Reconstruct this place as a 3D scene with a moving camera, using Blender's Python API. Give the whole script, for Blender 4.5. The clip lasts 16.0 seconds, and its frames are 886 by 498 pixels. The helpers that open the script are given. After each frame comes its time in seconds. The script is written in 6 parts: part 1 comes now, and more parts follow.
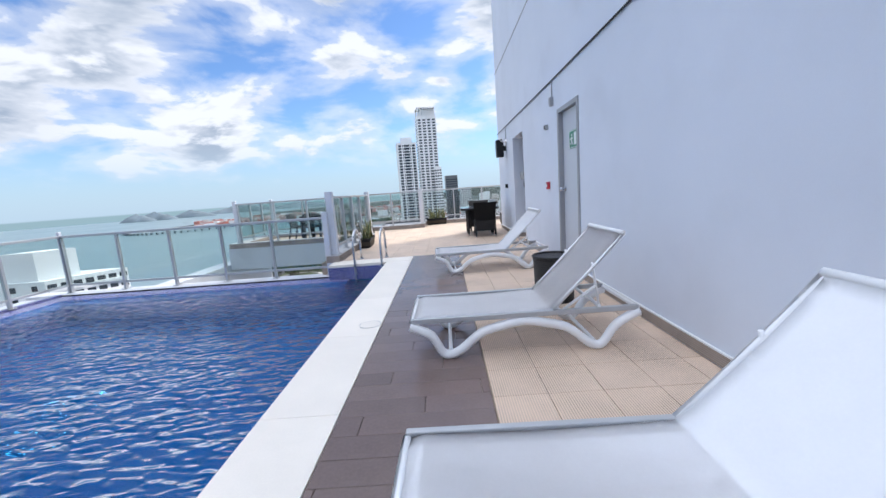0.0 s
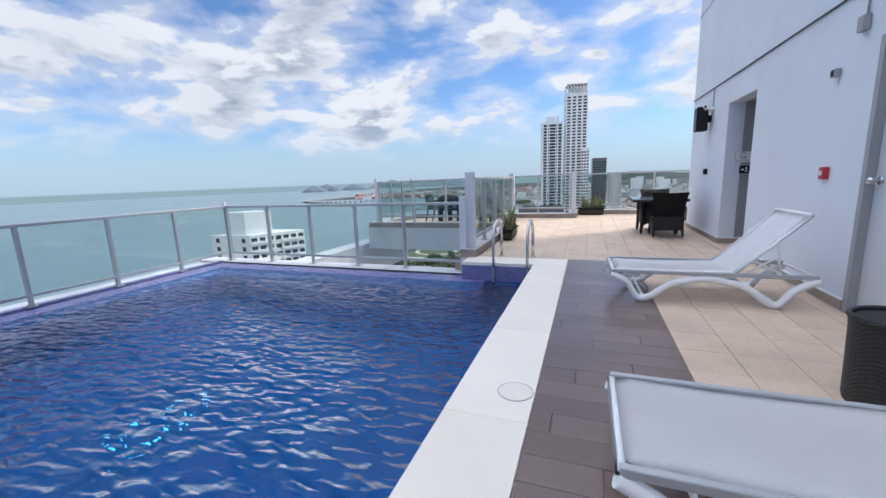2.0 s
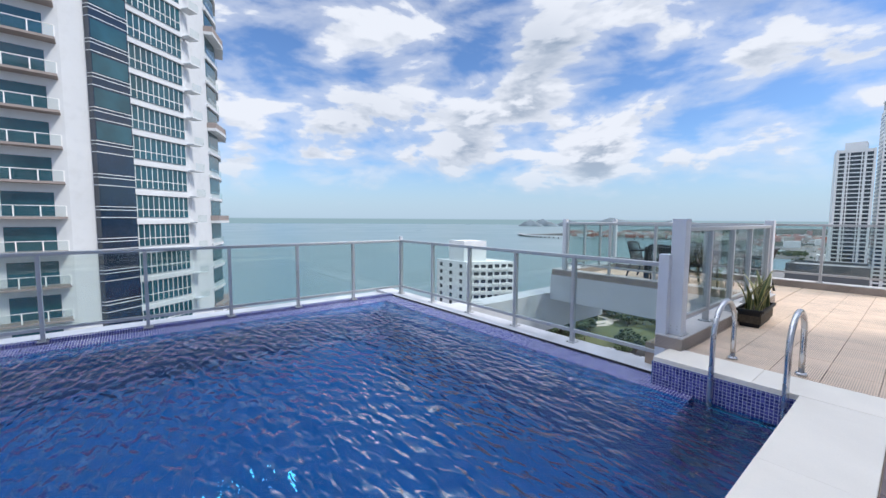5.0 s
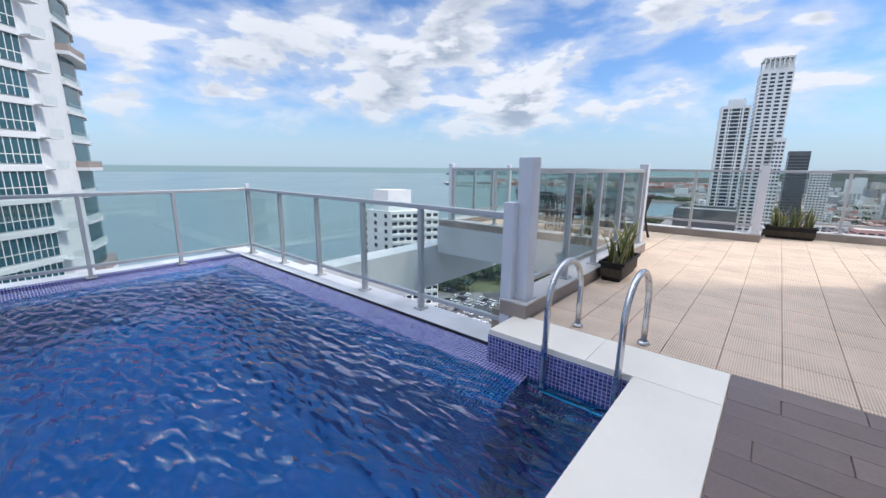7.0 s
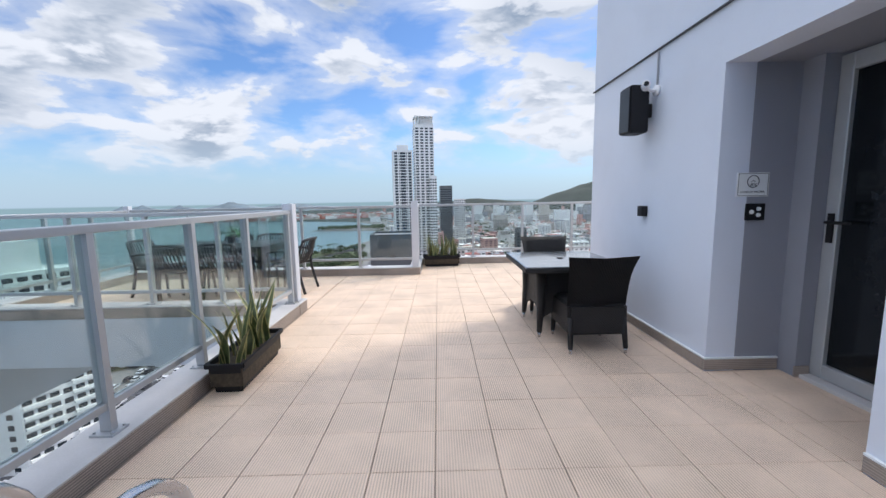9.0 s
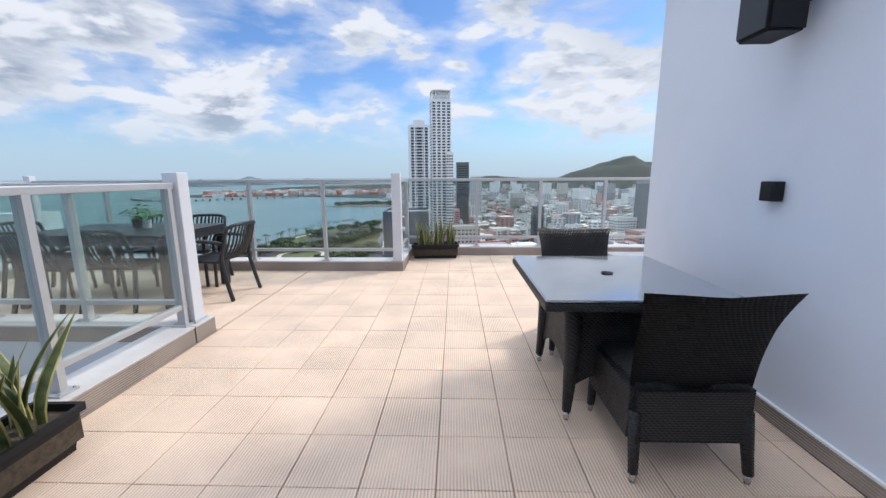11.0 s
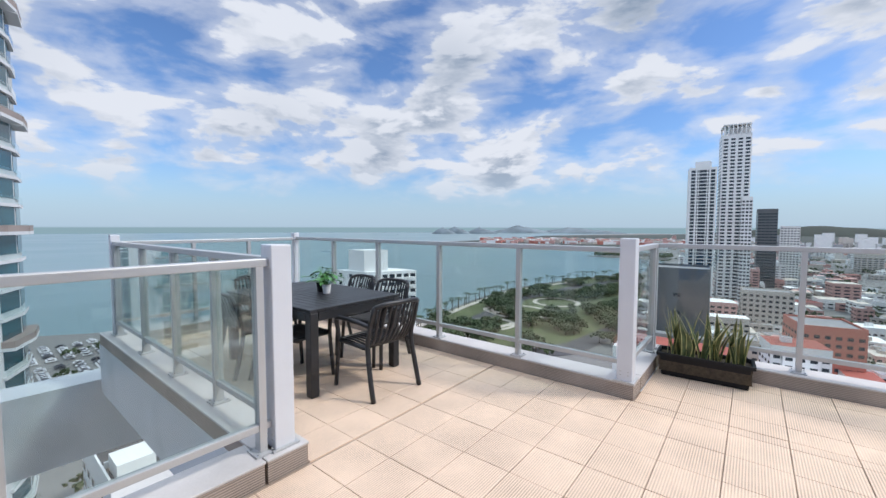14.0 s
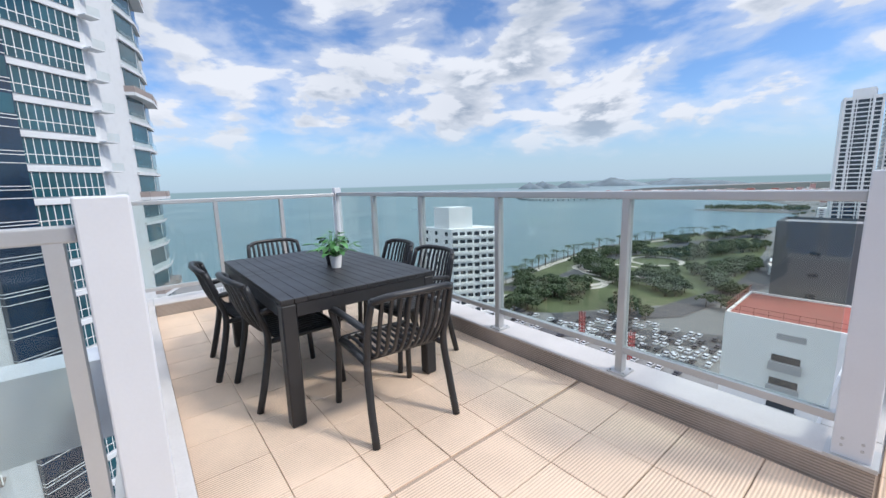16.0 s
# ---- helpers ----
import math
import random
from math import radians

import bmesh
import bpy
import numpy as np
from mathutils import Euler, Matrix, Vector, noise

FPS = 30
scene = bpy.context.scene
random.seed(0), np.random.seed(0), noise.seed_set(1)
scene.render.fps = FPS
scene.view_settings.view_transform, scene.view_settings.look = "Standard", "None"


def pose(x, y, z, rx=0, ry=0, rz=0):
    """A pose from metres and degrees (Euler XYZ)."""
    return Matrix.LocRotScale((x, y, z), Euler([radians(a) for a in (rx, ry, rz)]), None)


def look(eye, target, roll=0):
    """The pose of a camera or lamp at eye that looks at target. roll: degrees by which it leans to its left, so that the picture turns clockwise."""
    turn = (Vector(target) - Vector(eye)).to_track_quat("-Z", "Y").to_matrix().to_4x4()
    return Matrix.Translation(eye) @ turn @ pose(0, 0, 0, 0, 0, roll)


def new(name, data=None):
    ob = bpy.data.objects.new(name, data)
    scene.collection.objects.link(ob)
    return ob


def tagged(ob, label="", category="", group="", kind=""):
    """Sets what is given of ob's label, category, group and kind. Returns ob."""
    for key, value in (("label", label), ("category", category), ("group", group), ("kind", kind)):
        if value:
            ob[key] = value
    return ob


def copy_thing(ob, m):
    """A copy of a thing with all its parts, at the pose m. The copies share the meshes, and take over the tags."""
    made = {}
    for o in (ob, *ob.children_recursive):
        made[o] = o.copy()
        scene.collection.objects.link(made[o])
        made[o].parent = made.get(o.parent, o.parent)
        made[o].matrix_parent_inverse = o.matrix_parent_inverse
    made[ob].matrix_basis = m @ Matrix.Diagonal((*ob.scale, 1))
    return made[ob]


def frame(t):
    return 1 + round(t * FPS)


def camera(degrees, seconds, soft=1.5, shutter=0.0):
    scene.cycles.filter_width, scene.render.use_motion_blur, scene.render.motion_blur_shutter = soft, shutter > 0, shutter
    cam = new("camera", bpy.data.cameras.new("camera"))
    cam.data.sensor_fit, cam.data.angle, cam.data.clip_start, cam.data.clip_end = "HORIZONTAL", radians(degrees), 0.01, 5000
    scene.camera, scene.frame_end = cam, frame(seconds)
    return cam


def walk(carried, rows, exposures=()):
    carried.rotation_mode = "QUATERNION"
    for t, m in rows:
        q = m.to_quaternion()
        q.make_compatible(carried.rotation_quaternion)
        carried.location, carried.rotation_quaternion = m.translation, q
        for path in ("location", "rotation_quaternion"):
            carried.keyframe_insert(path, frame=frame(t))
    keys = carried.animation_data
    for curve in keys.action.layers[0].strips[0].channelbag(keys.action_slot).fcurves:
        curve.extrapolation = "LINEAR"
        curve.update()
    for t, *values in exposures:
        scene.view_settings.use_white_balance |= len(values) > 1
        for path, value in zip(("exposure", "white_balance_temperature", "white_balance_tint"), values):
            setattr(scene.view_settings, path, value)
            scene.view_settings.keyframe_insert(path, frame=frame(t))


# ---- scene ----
cam = camera(97.7, 16.0)
PATH = [
    (0, (0.667, -7.215, 1.181), (0.64, -5.238, 0.883), -4.2),
    (0.5, (0.566, -6.863, 1.193), (0.455, -4.889, 0.89), -4.0),
    (1, (0.475, -6.527, 1.2), (0.213, -4.568, 0.894), -3.6),
    (1.5, (0.373, -6.164, 1.188), (-0.091, -4.245, 0.87), -3.1),
    (2, (0.254, -5.805, 1.214), (-0.444, -3.964, 0.861), -2.2),
    (2.5, (0.211, -5.405, 1.197), (-0.882, -3.774, 0.816), 0.8),
    (3, (0.177, -5.096, 1.217), (-1.264, -3.736, 0.946), 2.2),
    (3.5, (0.246, -4.845, 1.279), (-1.313, -3.598, 1.147), 0.7),
    (6, (-0.041, -3.672, 1.3), (-1.58, -2.42, 1.048), -0.8),
    (6.5, (-0.032, -3.243, 1.237), (-1.476, -1.907, 0.878), -0.8),
    (7, (0.057, -2.809, 1.224), (-1.213, -1.32, 0.811), 0.6),
    (7.5, (0.123, -2.36, 1.241), (-0.815, -0.634, 0.866), 0.8),
    (8, (0.226, -1.908, 1.244), (-0.206, 0.021, 0.938), -0.4),
    (8.5, (0.28, -1.441, 1.286), (0.137, 0.54, 1.051), -1.4),
    (9, (0.277, -1.031, 1.314), (0.299, 0.953, 1.063), -1.0),
    (11.5, (0.762, 1.037, 1.249), (0.627, 2.997, 0.874), 0.3),
    (12, (0.876, 1.352, 1.285), (0.475, 3.289, 0.99), 0.9),
    (12.5, (0.948, 1.605, 1.327), (0.279, 3.479, 1.125), 0.9),
    (13, (0.919, 1.876, 1.369), (0.009, 3.653, 1.253), 0.1),
    (13.5, (0.803, 2.14, 1.411), (-0.306, 3.803, 1.34), -0.3),
    (14, (0.643, 2.454, 1.402), (-0.605, 4.013, 1.287), 0.1),
    (14.5, (0.42, 2.721, 1.361), (-0.894, 4.212, 1.14), -0.5),
    (15, (0.248, 3.013, 1.306), (-1.132, 4.426, 0.989), -1.5),
    (15.5, (0.102, 3.35, 1.298), (-1.362, 4.663, 0.933), -1.9),
    (16, (-0.057, 3.637, 1.304), (-1.599, 4.867, 0.974), -1.7),
]
walk(cam, [(t, look(eye, target, roll)) for t, eye, target, roll in PATH],
     exposures=[(0, 0.20), (1, 0.0), (2.5, 0.0), (7, 0.04), (9, 0.04), (12, -0.06), (13.5, -0.12), (16, 0.0)])

# ---- world, sun, exposure ----
SUN_AZ, SUN_EL = radians(56), radians(46)   # azimuth from +y towards +x
scene.view_settings.exposure = 0.0
world = bpy.data.worlds.new("sky")
scene.world = world
world.use_nodes = True


def build_sky():
    nt = world.node_tree
    nt.nodes.clear()
    N, L = nt.nodes.new, nt.links.new
    out, bg = N("ShaderNodeOutputWorld"), N("ShaderNodeBackground")
    sky = N("ShaderNodeTexSky")
    sky.sky_type, sky.sun_disc = "NISHITA", False
    sky.sun_elevation, sky.sun_rotation = SUN_EL, SUN_AZ
    sky.air_density, sky.dust_density, sky.ozone_density = 1.0, 0.6, 2.0
    tc = N("ShaderNodeTexCoord")
    sep = N("ShaderNodeSeparateXYZ")
    L(tc.outputs["Generated"], sep.inputs[0])

    def math_node(op, a, b, c=None):
        n = N("ShaderNodeMath"); n.operation = op
        for k, v in enumerate((a, b, c)):
            if isinstance(v, (int, float)):
                n.inputs[k].default_value = v
            elif v is not None:
                L(v, n.inputs[k])
        return n.outputs[0]

    def step(v, a, b, lo=0.0, hi=1.0):
        n = N("ShaderNodeMapRange"); n.interpolation_type = "SMOOTHSTEP"
        n.inputs["From Min"].default_value, n.inputs["From Max"].default_value = a, b
        n.inputs["To Min"].default_value, n.inputs["To Max"].default_value = lo, hi
        L(v, n.inputs["Value"])
        return n.outputs[0]

    def mix(f, a, b):
        n = N("ShaderNodeMixRGB")
        L(f, n.inputs[0])
        for k, v in ((1, a), (2, b)):
            if isinstance(v, tuple):
                n.inputs[k].default_value = (*v, 1)
            else:
                L(v, n.inputs[k])
        return n.outputs[0]

    # clouds lie on a layer: directions flattened towards the horizon
    flat = math_node("ADD", math_node("MAXIMUM", sep.outputs["Z"], 0.0), 0.95)
    cmb = N("ShaderNodeCombineXYZ")
    L(math_node("DIVIDE", sep.outputs["X"], flat), cmb.inputs[0])
    L(math_node("DIVIDE", sep.outputs["Y"], flat), cmb.inputs[1])
    L(math_node("MULTIPLY", sep.outputs["Z"], 1.9), cmb.inputs[2])

    def field(off, detail=12):
        mp = N("ShaderNodeMapping"); mp.inputs["Location"].default_value = off
        L(cmb.outputs[0], mp.inputs[0])
        n = N("ShaderNodeTexNoise"); n.inputs["Scale"].default_value = 5.4
        n.inputs["Detail"].default_value = detail; n.inputs["Roughness"].default_value = 0.56
        n.inputs["Distortion"].default_value = 0.25
        L(mp.outputs[0], n.inputs["Vector"])
        v = N("ShaderNodeTexVoronoi"); v.feature = "SMOOTH_F1"
        v.inputs["Scale"].default_value = 11.0; v.inputs["Smoothness"].default_value = 0.5
        v.inputs["Detail"].default_value = 2.0
        L(mp.outputs[0], v.inputs["Vector"])
        return math_node("MULTIPLY_ADD", v.outputs["Distance"], -0.16, math_node("ADD", n.outputs["Fac"], 0.06))

    def banks(spots):
        """Cloud banks and clear gaps: degrees left of +y, height, radius, gain."""
        total = None
        for az, el, r, w in spots:
            a, e2 = radians(az), radians(el)
            d = N("ShaderNodeVectorMath"); d.operation = "SUBTRACT"
            d.inputs[1].default_value = (-math.sin(a) * math.cos(e2), math.cos(a) * math.cos(e2), math.sin(e2))
            L(tc.outputs["Generated"], d.inputs[0])
            q = N("ShaderNodeVectorMath"); q.operation = "MULTIPLY"; q.inputs[1].default_value = (1, 1, 1.5)
            L(d.outputs[0], q.inputs[0])
            ln = N("ShaderNodeVectorMath"); ln.operation = "LENGTH"
            L(q.outputs[0], ln.inputs[0])
            g = step(ln.outputs["Value"], radians(r), 0.0, 0.0, w)
            total = g if total is None else math_node("ADD", total, g)
        return total

    cover = banks(((53, 15, 13, 0.16), (42, 15, 13, 0.16), (29, 10, 10, 0.15), (34, 18, 9, 0.12), (66, 14, 10, 0.12), (79, 17, 11, 0.14), (90, 22, 12, 0.10),
                   (13.5, 17.6, 4, 0.17), (-1, 14.3, 5, 0.16), (-7, 13.8, 5, 0.13), (-21, 12, 15, 0.16), (-10, 25, 15, 0.14), (13, 26, 8, 0.15), (78, 7.4, 5, 0.17), (70, 7.6, 5, 0.14),
                   (31, 6.3, 4, 0.12), (11, 9.2, 6, 0.11), (57, 27, 9, 0.10), (35, 27, 8, 0.12),
                   (43.6, 22, 7, -0.15), (63.6, 20, 5, -0.14), (20, 17, 6, -0.17), (4, 20.5, 7, -0.15), (27, 22, 5, -0.12), (72, 3, 8, -0.15), (10, 13, 5, -0.08), (74, 22, 5, -0.13)))
    gloom = banks(((12.6, 26, 9, 1.0), (-24, 19, 12, 1.0), (-12, 22, 9, 0.6), (38, 22.5, 9, 0.7), (62, 13, 12, 0.35), (48, 10, 10, 0.35), (90, 18, 12, 0.4)))
    a, up = field((3.1, 1.7, 0.0)), field((3.1, 1.7, 0.055), 5)
    dens = math_node("ADD", math_node("ADD", a, 0.085), cover)
    low = step(sep.outputs["Z"], 0.02, 0.11, -0.20, 0.0)       # few clouds near the horizon
    dens = math_node("ADD", dens, low)
    over = step(sep.outputs["Z"], 0.42, 0.7, 0.0, 0.14)           # thicker overhead
    dens = math_node("ADD", dens, over)
    veil = step(dens, 0.38, 0.58, 0.0, 0.5)
    body = step(dens, 0.51, 0.63)
    alpha = math_node("MAXIMUM", veil, body)
    # lit crests where the cloud thins upwards, grey under the thick of it
    lit = step(math_node("SUBTRACT", a, up), -0.05, 0.07)
    core = step(dens, 0.58, 0.80)
    shade = math_node("MULTIPLY", math_node("SUBTRACT", 1.0, lit), math_node("MULTIPLY_ADD", core, 0.75, 0.15))
    shade = math_node("MINIMUM", math_node("MULTIPLY_ADD", gloom, 0.55, shade), 1.0)
    cloud = mix(shade, (7.9, 8.3, 9.2), (3.0, 3.8, 5.1))
    lift = N("ShaderNodeMixRGB"); lift.blend_type = "MULTIPLY"; lift.inputs[0].default_value = 1
    lift.inputs[2].default_value = (0.95, 1.22, 1.6, 1)
    L(sky.outputs[0], lift.inputs[1])
    full = mix(alpha, lift.outputs[0], cloud)
    # haze towards the horizon
    full = mix(step(sep.outputs["Z"], 0.17, 0.0, 0.0, 0.85), full, (4.6, 6.1, 7.7))
    # below the horizon: far sea
    full = mix(step(sep.outputs["Z"], 0.0, -0.004), full, (2.75, 4.1, 4.8))
    # upper sky, mostly out of view, is brightened threefold as added fill light
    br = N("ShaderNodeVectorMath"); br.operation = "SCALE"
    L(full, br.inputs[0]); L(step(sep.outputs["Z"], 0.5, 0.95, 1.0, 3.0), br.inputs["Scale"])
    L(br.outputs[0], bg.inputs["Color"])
    bg.inputs["Strength"].default_value = 0.105
    L(bg.outputs[0], out.inputs[0])


build_sky()
sun = new("sun", bpy.data.lights.new("sun", "SUN"))
sun.data.energy, sun.data.angle, sun.data.color = 2.6, radians(8), (1.0, 0.94, 0.86)
sun.matrix_world = look((0, 0, 50), (-math.sin(SUN_AZ) * math.cos(SUN_EL), -math.cos(SUN_AZ) * math.cos(SUN_EL), 50 - math.sin(SUN_EL)))


# ---- materials ----
def mat(name, col, rough=0.6, metal=0.0, vary=0.12, scale=6.0, bump=0.1, bscale=80.0, dist=0.003, spec=0.5, rand=0.0, coat=0.0, stain=0.0):
    """Painted or raw surface: colour with variation at two scales, fine relief, and a shift from piece to piece."""
    m = bpy.data.materials.new(name)
    m.use_nodes = True
    nt = m.node_tree
    N, L = nt.nodes.new, nt.links.new
    p = nt.nodes["Principled BSDF"]
    p.inputs["Metallic"].default_value = metal
    p.inputs["Specular IOR Level"].default_value = spec
    p.inputs["Coat Weight"].default_value = coat
    tc = N("ShaderNodeTexCoord")
    big, fine = N("ShaderNodeTexNoise"), N("ShaderNodeTexNoise")
    big.inputs["Scale"].default_value, big.inputs["Detail"].default_value = scale, 5
    fine.inputs["Scale"].default_value, fine.inputs["Detail"].default_value = bscale, 3
    L(tc.outputs["Object"], big.inputs["Vector"]); L(tc.outputs["Object"], fine.inputs["Vector"])
    sm = N("ShaderNodeMath"); sm.operation = "MULTIPLY_ADD"; sm.inputs[1].default_value = 0.35
    L(fine.outputs["Fac"], sm.inputs[0]); L(big.outputs["Fac"], sm.inputs[2])
    rg = N("ShaderNodeMapRange")
    rg.inputs["From Min"].default_value, rg.inputs["From Max"].default_value = 0.4, 0.95
    rg.inputs["To Min"].default_value, rg.inputs["To Max"].default_value = 1 - vary, 1 + vary
    L(sm.outputs[0], rg.inputs["Value"])
    last = rg.outputs[0]
    if rand:
        oi, rr, ml = N("ShaderNodeObjectInfo"), N("ShaderNodeMapRange"), N("ShaderNodeMath")
        rr.inputs["To Min"].default_value, rr.inputs["To Max"].default_value = 1 - rand, 1 + rand
        ml.operation = "MULTIPLY"
        L(oi.outputs["Random"], rr.inputs["Value"]); L(last, ml.inputs[0]); L(rr.outputs[0], ml.inputs[1])
        last = ml.outputs[0]
    if stain:
        st, sr, s2 = N("ShaderNodeTexNoise"), N("ShaderNodeMapRange"), N("ShaderNodeMath")
        st.inputs["Scale"].default_value, st.inputs["Detail"].default_value = 1.3, 8
        sr.inputs["From Min"].default_value, sr.inputs["From Max"].default_value = 0.5, 0.72
        sr.inputs["To Min"].default_value, sr.inputs["To Max"].default_value = 1.0, 1 - stain
        s2.operation = "MULTIPLY"
        L(tc.outputs["Object"], st.inputs["Vector"]); L(st.outputs["Fac"], sr.inputs["Value"])
        L(last, s2.inputs[0]); L(sr.outputs[0], s2.inputs[1])
        last = s2.outputs[0]
    sc = N("ShaderNodeVectorMath"); sc.operation = "SCALE"; sc.inputs[0].default_value = col
    L(last, sc.inputs["Scale"]); L(sc.outputs[0], p.inputs["Base Color"])
    r2 = N("ShaderNodeMapRange")
    r2.inputs["To Min"].default_value, r2.inputs["To Max"].default_value = max(0.02, rough - 0.12), min(1, rough + 0.12)
    L(big.outputs["Fac"], r2.inputs["Value"]); L(r2.outputs[0], p.inputs["Roughness"])
    if bump:
        bp = N("ShaderNodeBump"); bp.inputs["Strength"].default_value = bump; bp.inputs["Distance"].default_value = dist
        L(fine.outputs["Fac"], bp.inputs["Height"]); L(bp.outputs[0], p.inputs["Normal"])
    return m


def relief(m, kind, scale, strength, dist, axis="X", coord="Object", groove_dark=0.0):
    """Adds a regular ribbing or weave to a material's relief."""
    nt = m.node_tree
    N, L = nt.nodes.new, nt.links.new
    p = nt.nodes["Principled BSDF"]
    old = p.inputs["Normal"].links[0].from_socket if p.inputs["Normal"].links else None
    tc = N("ShaderNodeTexCoord")
    w = N("ShaderNodeTexWave"); w.bands_direction = axis; w.inputs["Scale"].default_value = scale
    L(tc.outputs[coord], w.inputs["Vector"])
    h = w.outputs["Fac"]
    if kind == "weave":
        w2 = N("ShaderNodeTexWave"); w2.bands_direction = "Z"; w2.inputs["Scale"].default_value = scale
        mu = N("ShaderNodeMath"); mu.operation = "MULTIPLY"
        L(tc.outputs[coord], w2.inputs["Vector"]); L(h, mu.inputs[0]); L(w2.outputs["Fac"], mu.inputs[1])
        h = mu.outputs[0]
    if groove_dark:                              # grooves darkened in colour, uneven
        nz, rg, mu = N("ShaderNodeTexNoise"), N("ShaderNodeMapRange"), N("ShaderNodeMath")
        nz.inputs["Scale"].default_value, nz.inputs["Detail"].default_value = 2.2, 4
        oi = N("ShaderNodeObjectInfo")
        av = N("ShaderNodeVectorMath"); av.operation = "ADD"
        L(tc.outputs[coord], av.inputs[0]); L(oi.outputs["Location"], av.inputs[1]); L(av.outputs[0], nz.inputs["Vector"])
        rg.inputs["From Min"].default_value, rg.inputs["From Max"].default_value = 0.3, 0.7
        rg.inputs["To Min"].default_value, rg.inputs["To Max"].default_value = groove_dark * 0.35, groove_dark * 1.6
        L(nz.outputs["Fac"], rg.inputs["Value"])
        iv = N("ShaderNodeMath"); iv.operation = "SUBTRACT"; iv.inputs[0].default_value = 1.0
        L(h, iv.inputs[1]); mu.operation = "MULTIPLY"
        L(iv.outputs[0], mu.inputs[0]); L(rg.outputs[0], mu.inputs[1])
        fi = N("ShaderNodeMath"); fi.operation = "SUBTRACT"; fi.inputs[0].default_value = 1.0
        L(mu.outputs[0], fi.inputs[1])
        sc = N("ShaderNodeVectorMath"); sc.operation = "SCALE"
        L(p.inputs["Base Color"].links[0].from_socket, sc.inputs[0]); L(fi.outputs[0], sc.inputs["Scale"])
        L(sc.outputs[0], p.inputs["Base Color"])
    bp = N("ShaderNodeBump"); bp.inputs["Strength"].default_value = strength; bp.inputs["Distance"].default_value = dist
    L(h, bp.inputs["Height"])
    if old:
        L(old, bp.inputs["Normal"])
    L(bp.outputs[0], p.inputs["Normal"])
    return m


def sheer(name, tint, rough=0.02, ior=1.45, bend=False, bump=0.0, bscale=8.0, dist=0.02, strength=1.0):
    """Clear sheet: what is behind it, tinted, with a mirror sheen on top."""
    m = bpy.data.materials.new(name)
    m.use_nodes = True
    nt = m.node_tree
    nt.nodes.clear()
    N, L = nt.nodes.new, nt.links.new
    out, mix, tr, gl, fr = N("ShaderNodeOutputMaterial"), N("ShaderNodeMixShader"), N("ShaderNodeBsdfRefraction" if bend else "ShaderNodeBsdfTransparent"), N("ShaderNodeBsdfGlossy"), N("ShaderNodeLayerWeight")
    tr.inputs[0].default_value = (*tint, 1)
    gl.inputs["Roughness"].default_value = rough
    if bend:
        tr.inputs["Roughness"].default_value, tr.inputs["IOR"].default_value = 0.0, ior
    gl.inputs["Color"].default_value = (strength, strength, strength, 1)
    # sheen rises towards grazing angles from the head-on value of the ior
    f0 = ((ior - 1) / (ior + 1)) ** 2
    pw, ma = N("ShaderNodeMath"), N("ShaderNodeMath")
    pw.operation, ma.operation = "POWER", "MULTIPLY_ADD"
    pw.inputs[1].default_value, ma.inputs[1].default_value, ma.inputs[2].default_value = 5.0, 1 - f0, f0
    L(fr.outputs["Facing"], pw.inputs[0]); L(pw.outputs[0], ma.inputs[0])
    L(ma.outputs[0], mix.inputs[0]); L(tr.outputs[0], mix.inputs[1]); L(gl.outputs[0], mix.inputs[2]); L(mix.outputs[0], out.inputs[0])
    if bump:
        tc, bp = N("ShaderNodeTexCoord"), N("ShaderNodeBump")
        mp = N("ShaderNodeMapping"); mp.inputs["Rotation"].default_value = (0, 0, 0.6); mp.inputs["Scale"].default_value = (1.0, 2.3, 1)
        n1, n2 = N("ShaderNodeTexNoise"), N("ShaderNodeTexNoise")
        n1.inputs["Scale"].default_value, n1.inputs["Detail"].default_value, n1.inputs["Distortion"].default_value = bscale, 0.6, 0.4
        n2.inputs["Scale"].default_value, n2.inputs["Detail"].default_value = bscale * 0.22, 2
        ad = N("ShaderNodeMath"); ad.operation = "MULTIPLY_ADD"; ad.inputs[1].default_value = 1.6
        L(tc.outputs["Object"], mp.inputs[0]); L(mp.outputs[0], n1.inputs["Vector"]); L(mp.outputs[0], n2.inputs["Vector"])
        L(n2.outputs["Fac"], ad.inputs[0]); L(n1.outputs["Fac"], ad.inputs[2]); L(ad.outputs[0], bp.inputs["Height"])
        bp.inputs["Strength"].default_value, bp.inputs["Distance"].default_value = bump, dist
        L(bp.outputs[0], gl.inputs["Normal"]); L(bp.outputs[0], fr.inputs["Normal"])
        if bend:
            L(bp.outputs[0], tr.inputs["Normal"])
    return m


